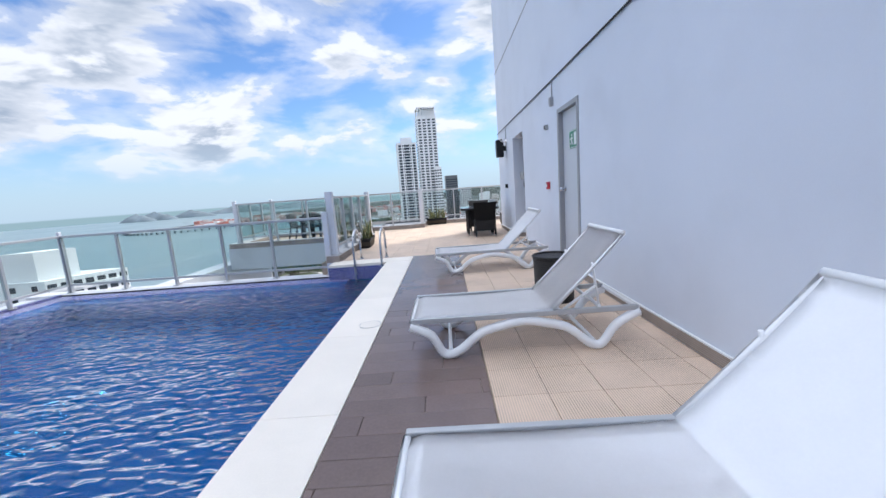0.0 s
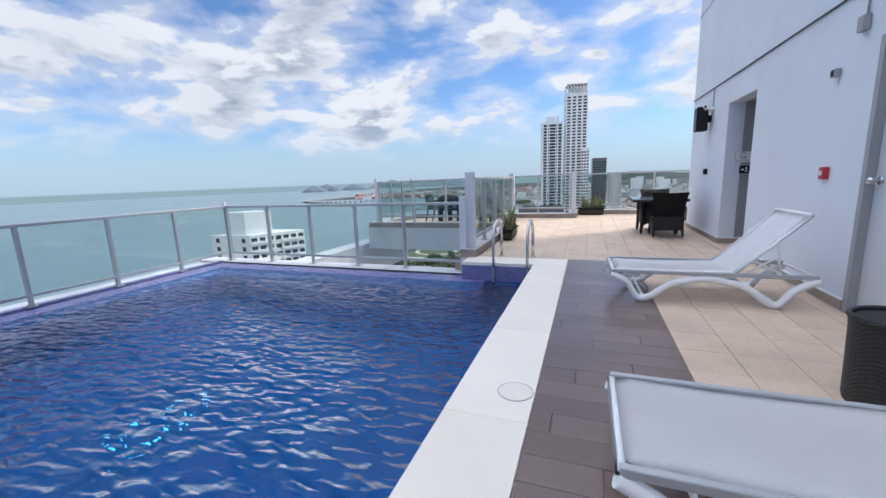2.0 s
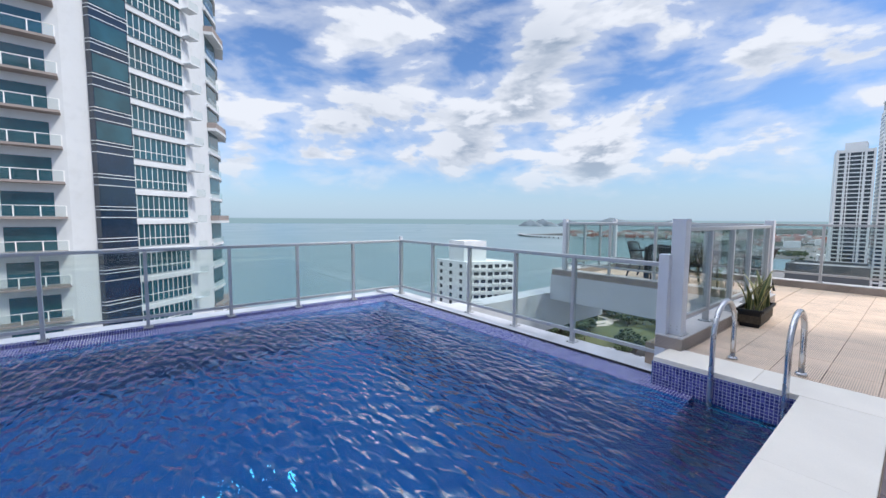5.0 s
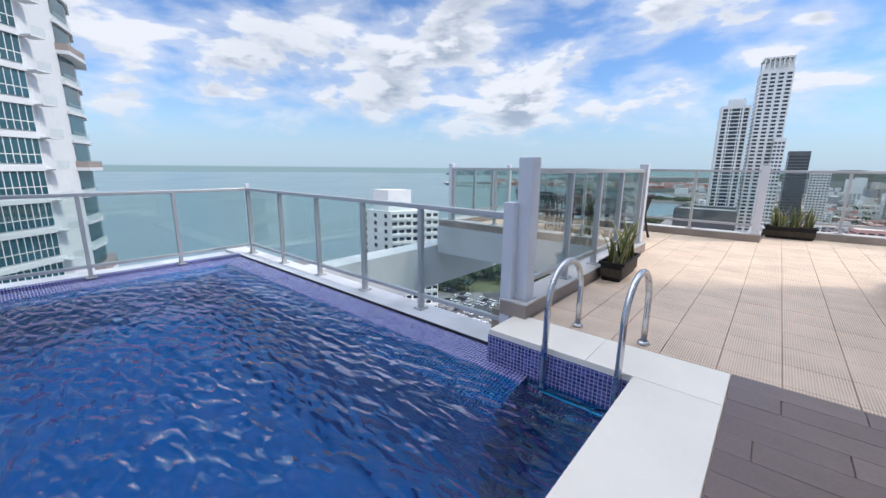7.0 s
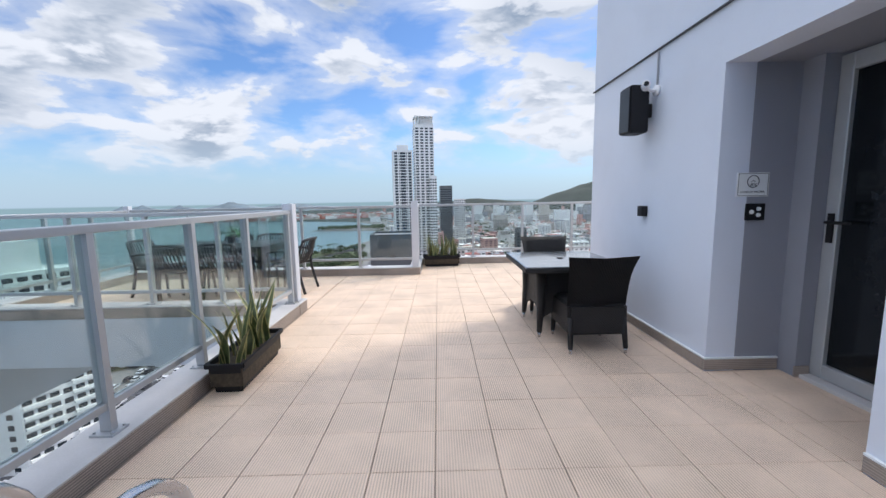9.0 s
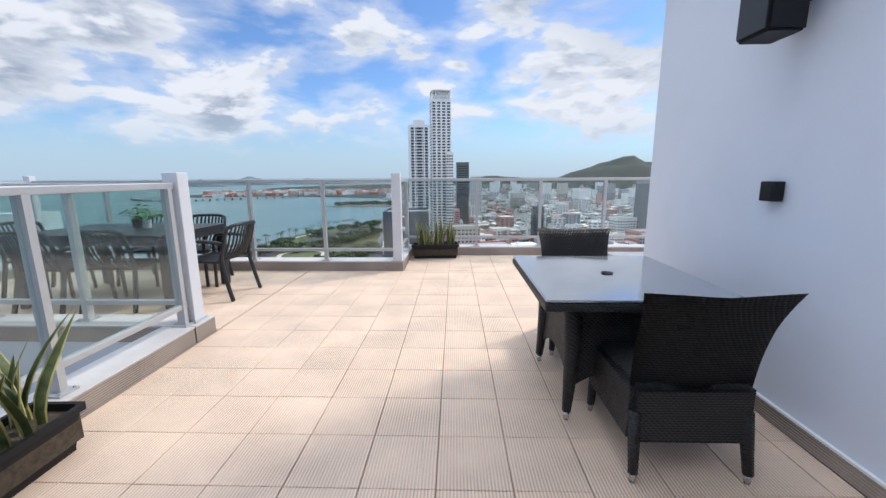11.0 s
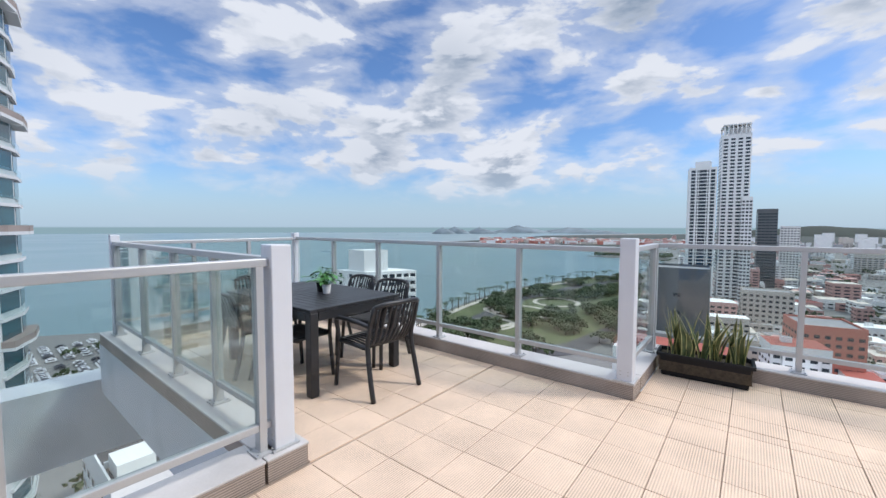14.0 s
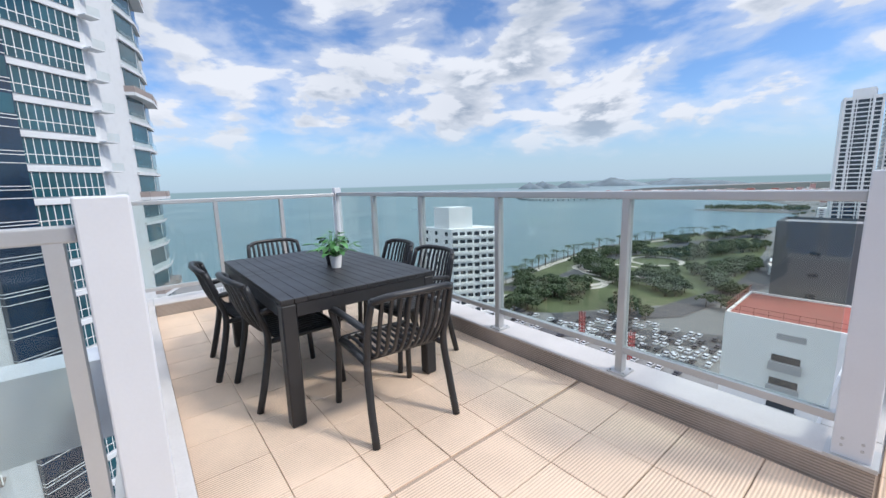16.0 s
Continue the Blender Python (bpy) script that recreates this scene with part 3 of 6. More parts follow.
# ---- railings ----
def rail_run(name, a, b, ts, top, foot, label, gap=0.13, post=M_ALU, rail=True):
    """Glass balustrade between two plan points: posts at the fractions ts, top and bottom rails, panes between."""
    a, b = Vector((*a, 0)), Vector((*b, 0))
    d = b - a
    ln = d.length
    yaw = math.degrees(math.atan2(d.y, d.x))
    e = empty(name, pose(a.x, a.y, 0, 0, 0, yaw))
    bm0 = bmesh.new()
    add_box(bm0, -0.02, 0.02, -0.03, 0.03, foot, top - 0.02)
    add_box(bm0, -0.055, 0.055, -0.06, 0.06, foot, foot + 0.012)
    for sx in (-0.04, 0.04):
        for sy in (-0.045, 0.045):
            bmesh.ops.create_cone(bm0, cap_ends=True, segments=6, radius1=0.007, radius2=0.007, depth=0.012, matrix=pose(sx, sy, foot + 0.016))
    first = link_mesh("post", bm0, post, e)
    first.location.x = ts[0] * ln
    for t in ts[1:]:
        o = new("post", first.data)
        o.parent = e
        o.location.x = t * ln
    box("top_rail", 0, ln, -0.032, 0.032, top - 0.045, top, post, e, 0.006)
    box("bottom_rail", 0, ln, -0.022, 0.022, foot + gap, foot + gap + 0.04, post, e, 0.004)
    edges = sorted(set([0.0, *ts, 1.0]))
    for p, q in zip(edges, edges[1:]):
        if (q - p) * ln > 0.12:
            box("pane", p * ln + 0.022, q * ln - 0.022, -0.005, 0.005, foot + gap + 0.04, top - 0.046, M_GLASS, e)
    return tagged(e, label, "railing", "glass railings")


def corner_post(x, y, top, foot, w=0.055, label="square white metal corner post of the railing"):
    e = empty("railing_post", pose(x, y, 0))
    box("shaft", -w, w, -w, w, foot, top, M_WPOST, e, 0.006)
    bm = bmesh.new()
    add_box(bm, -w - 0.02, w + 0.02, -w - 0.02, w + 0.02, foot, foot + 0.012)
    for sx in (-1, 1):
        for k in (-0.03, 0.03):
            bmesh.ops.create_cone(bm, cap_ends=True, segments=8, radius1=0.006, radius2=0.006, depth=2 * w + 0.008, matrix=pose(k, 0, foot + 0.06 + 0.03 * (sx > 0), 90, 0, 0))
    link_mesh("base_plate", bm, M_ALU, e)
    return tagged(e, label, "post", "railing posts")


GR = "grey aluminium railing with clear glass panes"
rail_run("railing", (-6.62, 0.0), (-1.64, 0.0), [0.005, 0.217, 0.416, 0.612, 0.80], 0.86, LEDGE, GR + " at the pool end")
rail_run("railing", (-6.62, -14.0), (-6.62, -0.03), [1 - (0.0 + 1.03 * k) / 14 for k in range(1, 14)], 0.86, LEDGE, GR + " along the pool")
box_post = corner_post(-6.62, 0.0, 0.93, LEDGE, 0.03)
corner_post(-1.58, -0.02, 0.95, LEDGE, 0.05)
corner_post(-1.48, 0.06, 1.31, 0.13, 0.065)
corner_post(-1.48, 3.58, 1.30, 0.13, 0.06)
rail_run("railing", (-1.48, 0.12), (-1.48, 3.52), [0.23, 0.47, 0.70, 0.985], 1.225, 0.13, GR + " beside the light well")
rail_run("railing", (-5.17, 3.58), (-1.545, 3.58), [0.02, 0.3, 0.55, 0.78], 1.225, 0.13, GR + " on the terrace edge")
corner_post(-5.17, 3.58, 1.30, 0.13, 0.045)
rail_run("railing", (-5.17, 3.63), (-5.17, 5.82), [0.35, 0.68], 1.225, 0.13, GR + " on the terrace edge")
corner_post(-5.17, 5.87, 1.30, 0.13, 0.045)
rail_run("railing", (-5.12, 5.87), (-0.2, 5.87), [0.2, 0.395, 0.605, 0.81], 1.235, 0.13, GR + " facing the bay")
corner_post(-0.14, 5.87, 1.31, 0.13, 0.06)
rail_run("railing", (-0.14, 5.94), (-0.14, 6.93), [0.9], 1.235, 0.13, GR + " on the kerb return")
rail_run("railing", (-0.14, 7.0), (9.1, 7.0), [0.0] + [0.012 + 0.111 * k for k in range(1, 9)] + [0.998], 1.235, 0.13, GR + " facing the city")


# ---- furniture ----
def lounger(x, y):
    """Sun lounger, foot end at the origin, long axis +x, width along y."""
    e = empty("sun_lounger", pose(x, y, 0))
    L, W, H = 1.83, 0.62, 0.277
    for s in (0.0, W):
        bm = bmesh.new()
        prof = bez([(0.0, s, H - 0.025), (0.07, s, H - 0.055), (0.17, s, 0.17), (0.245, s, 0.05), (0.31, s, 0.028), (0.40, s, 0.06), (0.56, s, 0.17), (0.72, s, H - 0.065), (0.90, s, H - 0.038), (1.08, s, H - 0.065), (1.24, s, 0.17), (1.38, s, 0.07), (1.45, s, 0.03), (1.52, s, 0.04), (1.62, s, 0.16), (1.74, s, H - 0.05), (1.81, s, H - 0.025)], 5)
        sweep(bm, prof, 0.033, 10)
        link_mesh("leg_frame", bm, M_WHITE, e)
        box("side_rail", 0.01, L - 0.03, s - 0.016, s + 0.016, H - 0.012, H + 0.026, M_ALU, e, 0.006)
    for px, pz in ((0.02, H), (0.31, 0.06), (1.45, 0.06), (1.80, H)):
        tube("cross_bar", [(px, 0.0, pz), (px, W, pz)], 0.016, M_WHITE, e, 8)
    # fabric: flat seat and raised back
    ang = radians(42)
    bx, bl = 1.12, 0.765
    bm = bmesh.new()
    rows = []
    for i in range(13):
        u = i / 12
        rows.append((u * bx - 0.005 * (u == 0), H + 0.032 - (0.022 if i == 0 else 0) - 0.012 * math.sin(math.pi * u)))
    for i in range(1, 11):
        u = i / 10
        rows.append((bx + u * bl * math.cos(ang), H + 0.032 + u * bl * math.sin(ang) - 0.015 * math.sin(math.pi * u)))
    g = []
    for px, pz in rows:
        g.append([bm.verts.new((px, (W + 0.03) * j / 6 - 0.015, pz - 0.008 * math.sin(math.pi * j / 6) - (0.014 if j in (0, 6) else 0))) for j in range(7)])
    for a, b in zip(g, g[1:]):
        for j in range(6):
            bm.faces.new((a[j], a[j + 1], b[j + 1], b[j]))
    bmesh.ops.solidify(bm, geom=bm.faces[:], thickness=0.006)
    tagged(link_mesh("sling", bm, M_SLING, e, True), "taut white mesh fabric")
    bm = bmesh.new()
    for s in (0.012, W - 0.012):
        sweep(bm, [(bx, s, H + 0.004), (bx + bl * math.cos(ang) * 1.02, s, H + 0.004 + bl * math.sin(ang) * 1.02)], 0.013, 8)
        sweep(bm, [(bx + 0.33, s, H + 0.34), (bx + 0.38, s, H + 0.03)], 0.010, 6)
        sweep(bm, [(bx + 0.10, s, H + 0.02), (bx + 0.36, s, H + 0.18)], 0.010, 6)
    sweep(bm, [(bx + bl * math.cos(ang), 0.0, H + 0.02 + bl * math.sin(ang)), (bx + bl * math.cos(ang), W, H + 0.02 + bl * math.sin(ang))], 0.018, 8)
    sweep(bm, [(bx + 0.38, 0, H + 0.03), (bx + 0.38, W, H + 0.03)], 0.014, 6)
    link_mesh("back_frame", bm, M_WHITE, e)
    e.scale = (0.888, 1, 1)
    return tagged(e, "white sun lounger with mesh sling and raised back", "sun lounger", "sun loungers by the pool")


first = lounger(0.36, -4.60)
copy_thing(first, pose(0.48, -1.82, 0, 0, 0, 1.5))
copy_thing(first, pose(0.44, -6.50, 0, 0, 0, -1))


def wicker_bin(x, y):
    e = empty("wicker_bin", pose(x, y, 0))
    bm = bmesh.new()
    n = 40
    prof = [(0.0, 0.0), (0.185, 0.0), (0.19, 0.02), (0.20, 0.40), (0.205, 0.44), (0.19, 0.45), (0.0, 0.45)]
    rings = [[bm.verts.new((r * math.cos(6.2832 * j / n), r * math.sin(6.2832 * j / n), z)) for j in range(n)] for r, z in prof[1:-1]]
    for a, b in zip(rings, rings[1:]):
        for j in range(n):
            bm.faces.new((a[j], a[(j + 1) % n], b[(j + 1) % n], b[j]))
    bm.faces.new(rings[0]); bm.faces.new(rings[-1])
    link_mesh("body", bm, M_WICKER, e)
    bm = bmesh.new()
    sweep(bm, [(0.2 * math.cos(6.2832 * j / 32), 0.2 * math.sin(6.2832 * j / 32), 0.455) for j in range(32)], 0.014, 8, True)
    link_mesh("rim", bm, M_WICKER, e)
    tagged(e, "round black woven wicker side table beside the loungers", "side table")


wicker_bin(1.72, -3.36)


def wicker_table(x, y):
    e = empty("wicker_table", pose(x, y, 0))
    hx, hy, H = 0.46, 0.50, 0.715
    bm = bmesh.new()
    add_box(bm, -hx, hx, -hy, hy, H - 0.022, H - 0.008)
    bmesh.ops.bevel(bm, geom=bm.edges[:], offset=0.004, segments=1, affect="EDGES")
    tagged(link_mesh("glass_top", bm, M_TGLASS, e), "dark reflecting glass top")
    bm = bmesh.new()
    for r in (0.032,):
        bmesh.ops.create_cone(bm, cap_ends=True, segments=24, radius1=r, radius2=r, depth=0.006, matrix=pose(0, 0, H - 0.005))
    tagged(link_mesh("parasol_hole", bm, M_BLACK, e), "black plug of the parasol hole")
    box("rim", -hx - 0.006, hx + 0.006, -hy - 0.006, hy + 0.006, H - 0.065, H - 0.023, M_WICKER, e, 0.01)
    bm = bmesh.new()
    for sx in (-1, 1):
        for sy in (-1, 1):
            sweep(bm, [(sx * 0.27, sy * 0.30, H - 0.06), (sx * 0.27, sy * 0.31, 0.35), (sx * 0.29, sy * 0.33, 0.05)], [0.05, 0.042, 0.024], 8)
    for axis in (0, 1):                   # woven panels between the legs, arched at the foot
        for side in (-1, 1):
            g = []
            for k in range(13):
                u = k / 6 - 1
                low = 0.17 + 0.10 * (1 - u * u)
                row = []
                for z in (low, H - 0.06):
                    sp = 0.30 - 0.035 * (z - 0.15)
                    for th in (0.0, 0.018):
                        p = (0.27 * u, side * (sp + 0.01 - th)) if axis == 0 else (side * (sp - 0.02 - th), 0.30 * u)
                        row.append(bm.verts.new((p[0], p[1], z)))
                g.append(row)
            for a, b in zip(g, g[1:]):
                for c, d in ((0, 2), (3, 1), (1, 0), (2, 3)):
                    bm.faces.new((a[c], b[c], b[d], a[d]))
    link_mesh("base", bm, M_WICKER, e)
    for sx in (-1, 1):
        for sy in (-1, 1):
            tagged(tube("foot", [(sx * 0.29, sy * 0.33, 0), (sx * 0.29, sy * 0.33, 0.05)], [0.012, 0.018], M_STEEL, e), "steel foot cap")
    tagged(e, "square black wicker table with a dark glass top", "table")


wicker_table(1.51, 2.85)


def wicker_chair(m):
    """Origin at the floor under the seat's middle; the back at -y."""
    e = empty("wicker_chair", m)
    bm = bmesh.new()
    add_box(bm, -0.255, 0.255, -0.24, 0.26, 0.15, 0.42)
    bmesh.ops.bevel(bm, geom=bm.edges[:], offset=0.025, segments=2, affect="EDGES")
    for sx in (-1, 1):
        sweep(bm, [(sx * 0.225, 0.235, 0.30), (sx * 0.235, 0.245, 0.04)], [0.03, 0.02], 8)
        sweep(bm, [(sx * 0.225, -0.215, 0.30), (sx * 0.235, -0.26, 0.04)], [0.03, 0.02], 8)
    link_mesh("seat", bm, M_WICKER, e)
    bm = bmesh.new()
    g = []
    for i in range(9):
        u = i / 8
        z, yy, w = 0.40 + 0.44 * u, -0.20 - 0.03 * u - 0.10 * u * u, 0.25 + 0.015 * u + 0.05 * max(0, u - 0.6) ** 1.5 * 2
        g.append([bm.verts.new((w * (j / 4 - 1), yy - 0.02 + 0.02 * abs(j / 4 - 1), z - 0.012 * (1 - abs(j / 4 - 1)) * (i == 8))) for j in range(9)])
    for a, b in zip(g, g[1:]):
        for j in range(8):
            bm.faces.new((a[j], a[j + 1], b[j + 1], b[j]))
    bmesh.ops.solidify(bm, geom=bm.faces[:], thickness=0.045)
    link_mesh("backrest", bm, M_WICKER, e, True)
    for sx in (-1, 1):
        for yy in (0.245, -0.26):
            tagged(tube("foot", [(sx * 0.235, yy, 0), (sx * 0.235, yy, 0.05)], [0.012, 0.017], M_STEEL, e), "steel foot cap")
    return tagged(e, "black woven wicker dining chair with steel foot caps", "chair", "wicker chairs at the glass table")


wc = wicker_chair(pose(1.61, 2.36, 0))
copy_thing(wc, pose(1.58, 3.50, 0, 0, 0, 176))


def wicker_stool(x, y):
    e = empty("wicker_stool", pose(x, y, 0))
    box("body", -0.26, 0.26, -0.26, 0.26, 0.06, 0.38, M_WICKER, e, 0.03)
    tagged(box("top", -0.27, 0.27, -0.27, 0.27, 0.38, 0.41, M_WGREY, e, 0.012), "grey woven top")
    for sx in (-0.22, 0.22):
        for sy in (-0.22, 0.22):
            tube("foot", [(sx, sy, 0), (sx, sy, 0.08)], 0.018, M_WICKER, e, 8)
    tagged(e, "low woven wicker stool with a grey top", "stool")


wicker_stool(2.62, 4.78)


def dining_table(x0, x1, y0, y1, H=0.73):
    e = empty("dining_table", pose((x0 + x1) / 2, (y0 + y1) / 2, 0))
    hx, hy = (x1 - x0) / 2, (y1 - y0) / 2
    for sx in (-1, 1):
        for sy in (-1, 1):
            box("leg", sx * hx - (0.08 if sx > 0 else 0), sx * hx + (0 if sx > 0 else 0.08), sy * hy - (0.08 if sy > 0 else 0), sy * hy + (0 if sy > 0 else 0.08), 0, H - 0.03, M_ANTH, e, 0.008, 1)
    for a in ((-hx + 0.08, hx - 0.08, -hy, -hy + 0.03), (-hx + 0.08, hx - 0.08, hy - 0.03, hy), (-hx, -hx + 0.03, -hy + 0.08, hy - 0.08), (hx - 0.03, hx, -hy + 0.08, hy - 0.08)):
        box("apron", *a, H - 0.10, H - 0.03, M_ANTH, e)
    n = 14
    w = (2 * hy) / n
    bm = bmesh.new()
    add_box(bm, -hx / 2 + 0.001, hx / 2 - 0.001, 0.001, w - 0.001, 0, 0.028)
    bmesh.ops.bevel(bm, geom=bm.edges[:], offset=0.0015, segments=1, affect="EDGES")
    s0 = link_mesh("slat", bm, M_ANTH, e)
    for k in range(n):
        for side in (-1, 1):
            o = s0 if (k == 0 and side < 0) else new("slat", s0.data)
            o.parent = e
            o.location = (side * hx / 2, -hy + k * w, H - 0.028)
    return tagged(e, "anthracite slatted metal garden dining table", "table")


dining_table(-3.64, -2.10, 4.18, 5.18)


def slat_chair(m):
    """Garden armchair with curved slats; back at -y, seat towards +y."""
    e = empty("dining_chair", m)
    bm = bmesh.new()
    n = 11
    for k in range(n):
        u = k / (n - 1) - 0.5
        x = u * 0.42
        xb = u * 0.46
        bow = -0.05 * (1 - (2 * u) ** 2)
        line = bez([(x, 0.22, 0.415), (x, 0.10, 0.425), (x, -0.08, 0.415), (x, -0.17 + bow * 0.5, 0.44), (xb, -0.235 + bow, 0.58), (xb, -0.27 + bow, 0.70), (xb, -0.30 + bow, 0.78)], 3)
        sweep(bm, line, 0.0125, 6, flat=0.7)
    link_mesh("slat", bm, M_ANTH, e)
    bm = bmesh.new()
    sweep(bm, bez([(-0.23, -0.29, 0.76), (-0.16, -0.335, 0.785), (0, -0.355, 0.79), (0.16, -0.335, 0.785), (0.23, -0.29, 0.76)], 4), 0.019, 8)
    sweep(bm, bez([(-0.22, 0.22, 0.41), (0, 0.235, 0.41), (0.22, 0.22, 0.41)], 4), 0.019, 8)
    sweep(bm, [(-0.22, -0.10, 0.395), (0.22, -0.10, 0.395)], 0.016, 8)
    for s in (-1, 1):
        sweep(bm, bez([(s * 0.23, -0.29, 0.765), (s * 0.24, -0.24, 0.60), (s * 0.235, -0.20, 0.43), (s * 0.245, -0.24, 0.2), (s * 0.25, -0.29, 0.0)], 4), [0.018] * 8 + [0.021] * 9, 8)
        sweep(bm, bez([(s * 0.24, -0.23, 0.60), (s * 0.265, -0.08, 0.625), (s * 0.27, 0.12, 0.625), (s * 0.265, 0.21, 0.60), (s * 0.24, 0.225, 0.50), (s * 0.235, 0.225, 0.38), (s * 0.25, 0.25, 0.0)], 4), 0.0185, 8)
        sweep(bm, [(s * 0.225, 0.21, 0.405), (s * 0.23, -0.20, 0.41)], 0.017, 8)
    link_mesh("frame", bm, M_ANTH, e)
    return tagged(e, "dark anthracite plastic garden armchair with curved slats", "chair", "chairs round the dining table")


sc = slat_chair(pose(-1.93, 4.72, 0, 0, 0, 86))
for m in (pose(-2.66, 4.36, 0, 0, 0, 3), pose(-3.22, 4.27, 0, 0, 0, -4), pose(-2.52, 5.22, 0, 0, 0, 182), pose(-3.10, 5.24, 0, 0, 0, 177), pose(-3.84, 4.70, 0, 0, 0, -92)):
    copy_thing(sc, m)


def table_plants():
    for k, (dx, dy, r, h, mt) in enumerate(((0.0, 0.0, 0.055, 0.10, M_BLACK), (0.13, -0.03, 0.045, 0.085, M_WHITE))):
        e = empty("potted_plant", pose(-2.83 + dx, 4.78 + dy, 0.73))
        bm = bmesh.new()
        prof = [(r * 0.75, 0), (r, h), (r * 0.9, h), (r * 0.85, h - 0.012)]
        R = [[bm.verts.new((a * math.cos(6.2832 * j / 18), a * math.sin(6.2832 * j / 18), z)) for j in range(18)] for a, z in prof]
        for a, b in zip(R, R[1:]):
            for j in range(18):
                bm.faces.new((a[j], a[(j + 1) % 18], b[(j + 1) % 18], b[j]))
        bm.faces.new(R[0]); bm.faces.new(R[-1])
        link_mesh("pot", bm, mt, e)
        bm = bmesh.new()
        rnd = random.Random(4 + k)
        for i in range(38):
            a, lean, ln = rnd.uniform(0, 6.28), rnd.uniform(0.15, 1.25), rnd.uniform(0.07, 0.15)
            tip = Vector((math.cos(a) * math.sin(lean), math.sin(a) * math.sin(lean), math.cos(lean))) * ln + Vector((0, 0, h))
            sweep(bm, [(0, 0, h - 0.01), tip], 0.0018, 4)
            d = Vector((math.cos(a), math.sin(a), rnd.uniform(-0.7, 0.3))).normalized()
            s = d.cross(Vector((0, 0, 1))).normalized()
            up = s.cross(d)
            q = rnd.uniform(0.028, 0.048)
            v = [bm.verts.new(tip + d * q * f + s * q * w + up * q * c) for f, w, c in ((0, 0, 0), (0.5, 0.55, 0.15), (1.1, 0.45, 0.12), (1.8, 0, -0.15), (1.1, -0.45, 0.12), (0.5, -0.55, 0.15), (0.9, 0, -0.03))]
            for i0 in range(6):
                bm.faces.new((v[i0], v[(i0 + 1) % 6], v[6]))
        link_mesh("leaf", bm, M_POTHOS, e, True)
        tagged(e, "small green leafy plant in a %s pot on the table" % ("black" if k == 0 else "white"), "plant", "plants on the dining table")


table_plants()


def planter(m, length, seed, tall=0.42, count=26):
    """Trough with snake plants, long axis x."""
    e = empty("planter", m)
    bm = bmesh.new()
    hl, hw, h = length / 2, 0.125, 0.22
    def ring(k, z):
        return [bm.verts.new((sx * (hl + k), sy * (hw + k), z)) for sx, sy in ((-1, -1), (1, -1), (1, 1), (-1, 1))]
    R = [ring(-0.035, 0.0), ring(-0.03, 0.01), ring(-0.006, h - 0.03), ring(0.012, h - 0.03), ring(0.012, h), ring(-0.01, h), ring(-0.014, h - 0.035)]
    for a, b in zip(R, R[1:]):
        for j in range(4):
            bm.faces.new((a[j], a[(j + 1) % 4], b[(j + 1) % 4], b[j]))
    bm.faces.new(R[0])
    bmesh.ops.bevel(bm, geom=[ed for ed in bm.edges if abs(ed.verts[0].co.z - ed.verts[1].co.z) > 0.02], offset=0.012, segments=2, affect="EDGES")
    link_mesh("trough", bm, M_BLACK, e)
    box("soil", -hl + 0.012, hl - 0.012, -hw + 0.012, hw - 0.012, 0.05, h - 0.035, M_SOIL, e)
    rnd = random.Random(seed)
    bm = bmesh.new()
    for i in range(count):
        bx, by = rnd.uniform(-hl + 0.06, hl - 0.06), rnd.uniform(-0.07, 0.07)
        a, lean, ln = rnd.uniform(0, 6.28), rnd.uniform(0.02, 0.5), tall * rnd.uniform(0.55, 1.1)
        d = Vector((math.cos(a), math.sin(a), 0))
        s = Vector((-math.sin(a + rnd.uniform(-.6, .6)), math.cos(a), 0)).normalized()
        prev = None
        w0 = rnd.uniform(0.016, 0.026)
        for k in range(8):
            u = k / 7
            c = Vector((bx, by, h - 0.05)) + d * (ln * u * u * math.sin(lean)) + Vector((0, 0, ln * u * (1 - 0.25 * u * math.sin(lean)))) + s * 0.012 * math.sin(5 * u + i)
            w = w0 * (0.7 + 0.5 * math.sin(math.pi * min(1, u * 0.9 + 0.1))) * (1 - u ** 4) + 0.001
            nn = s.cross(Vector((0, 0, 1)))
            row = [bm.verts.new(c + s * w * f + nn * w * g) for f, g in ((-1, 0.25), (-0.72, 0.1), (0, -0.05), (0.72, 0.1), (1, 0.25))]
            if prev:
                for j in range(4):
                    fc = bm.faces.new((prev[j], prev[j + 1], row[j + 1], row[j]))
                    fc.material_index = 1 if j in (0, 3) else 0
            prev = row
    link_mesh("leaf", bm, [M_LEAF, M_LEAFY], e, True)
    return tagged(e, "black plastic trough planter with variegated snake plants", "planter", "planters on the terrace")


planter(pose(-1.228, 1.90, 0, 0, 0, 92), 0.74, 3, 0.50, 30)
planter(pose(0.33, 6.70, 0, 0, 0, 3), 0.72, 8, 0.48, 38)


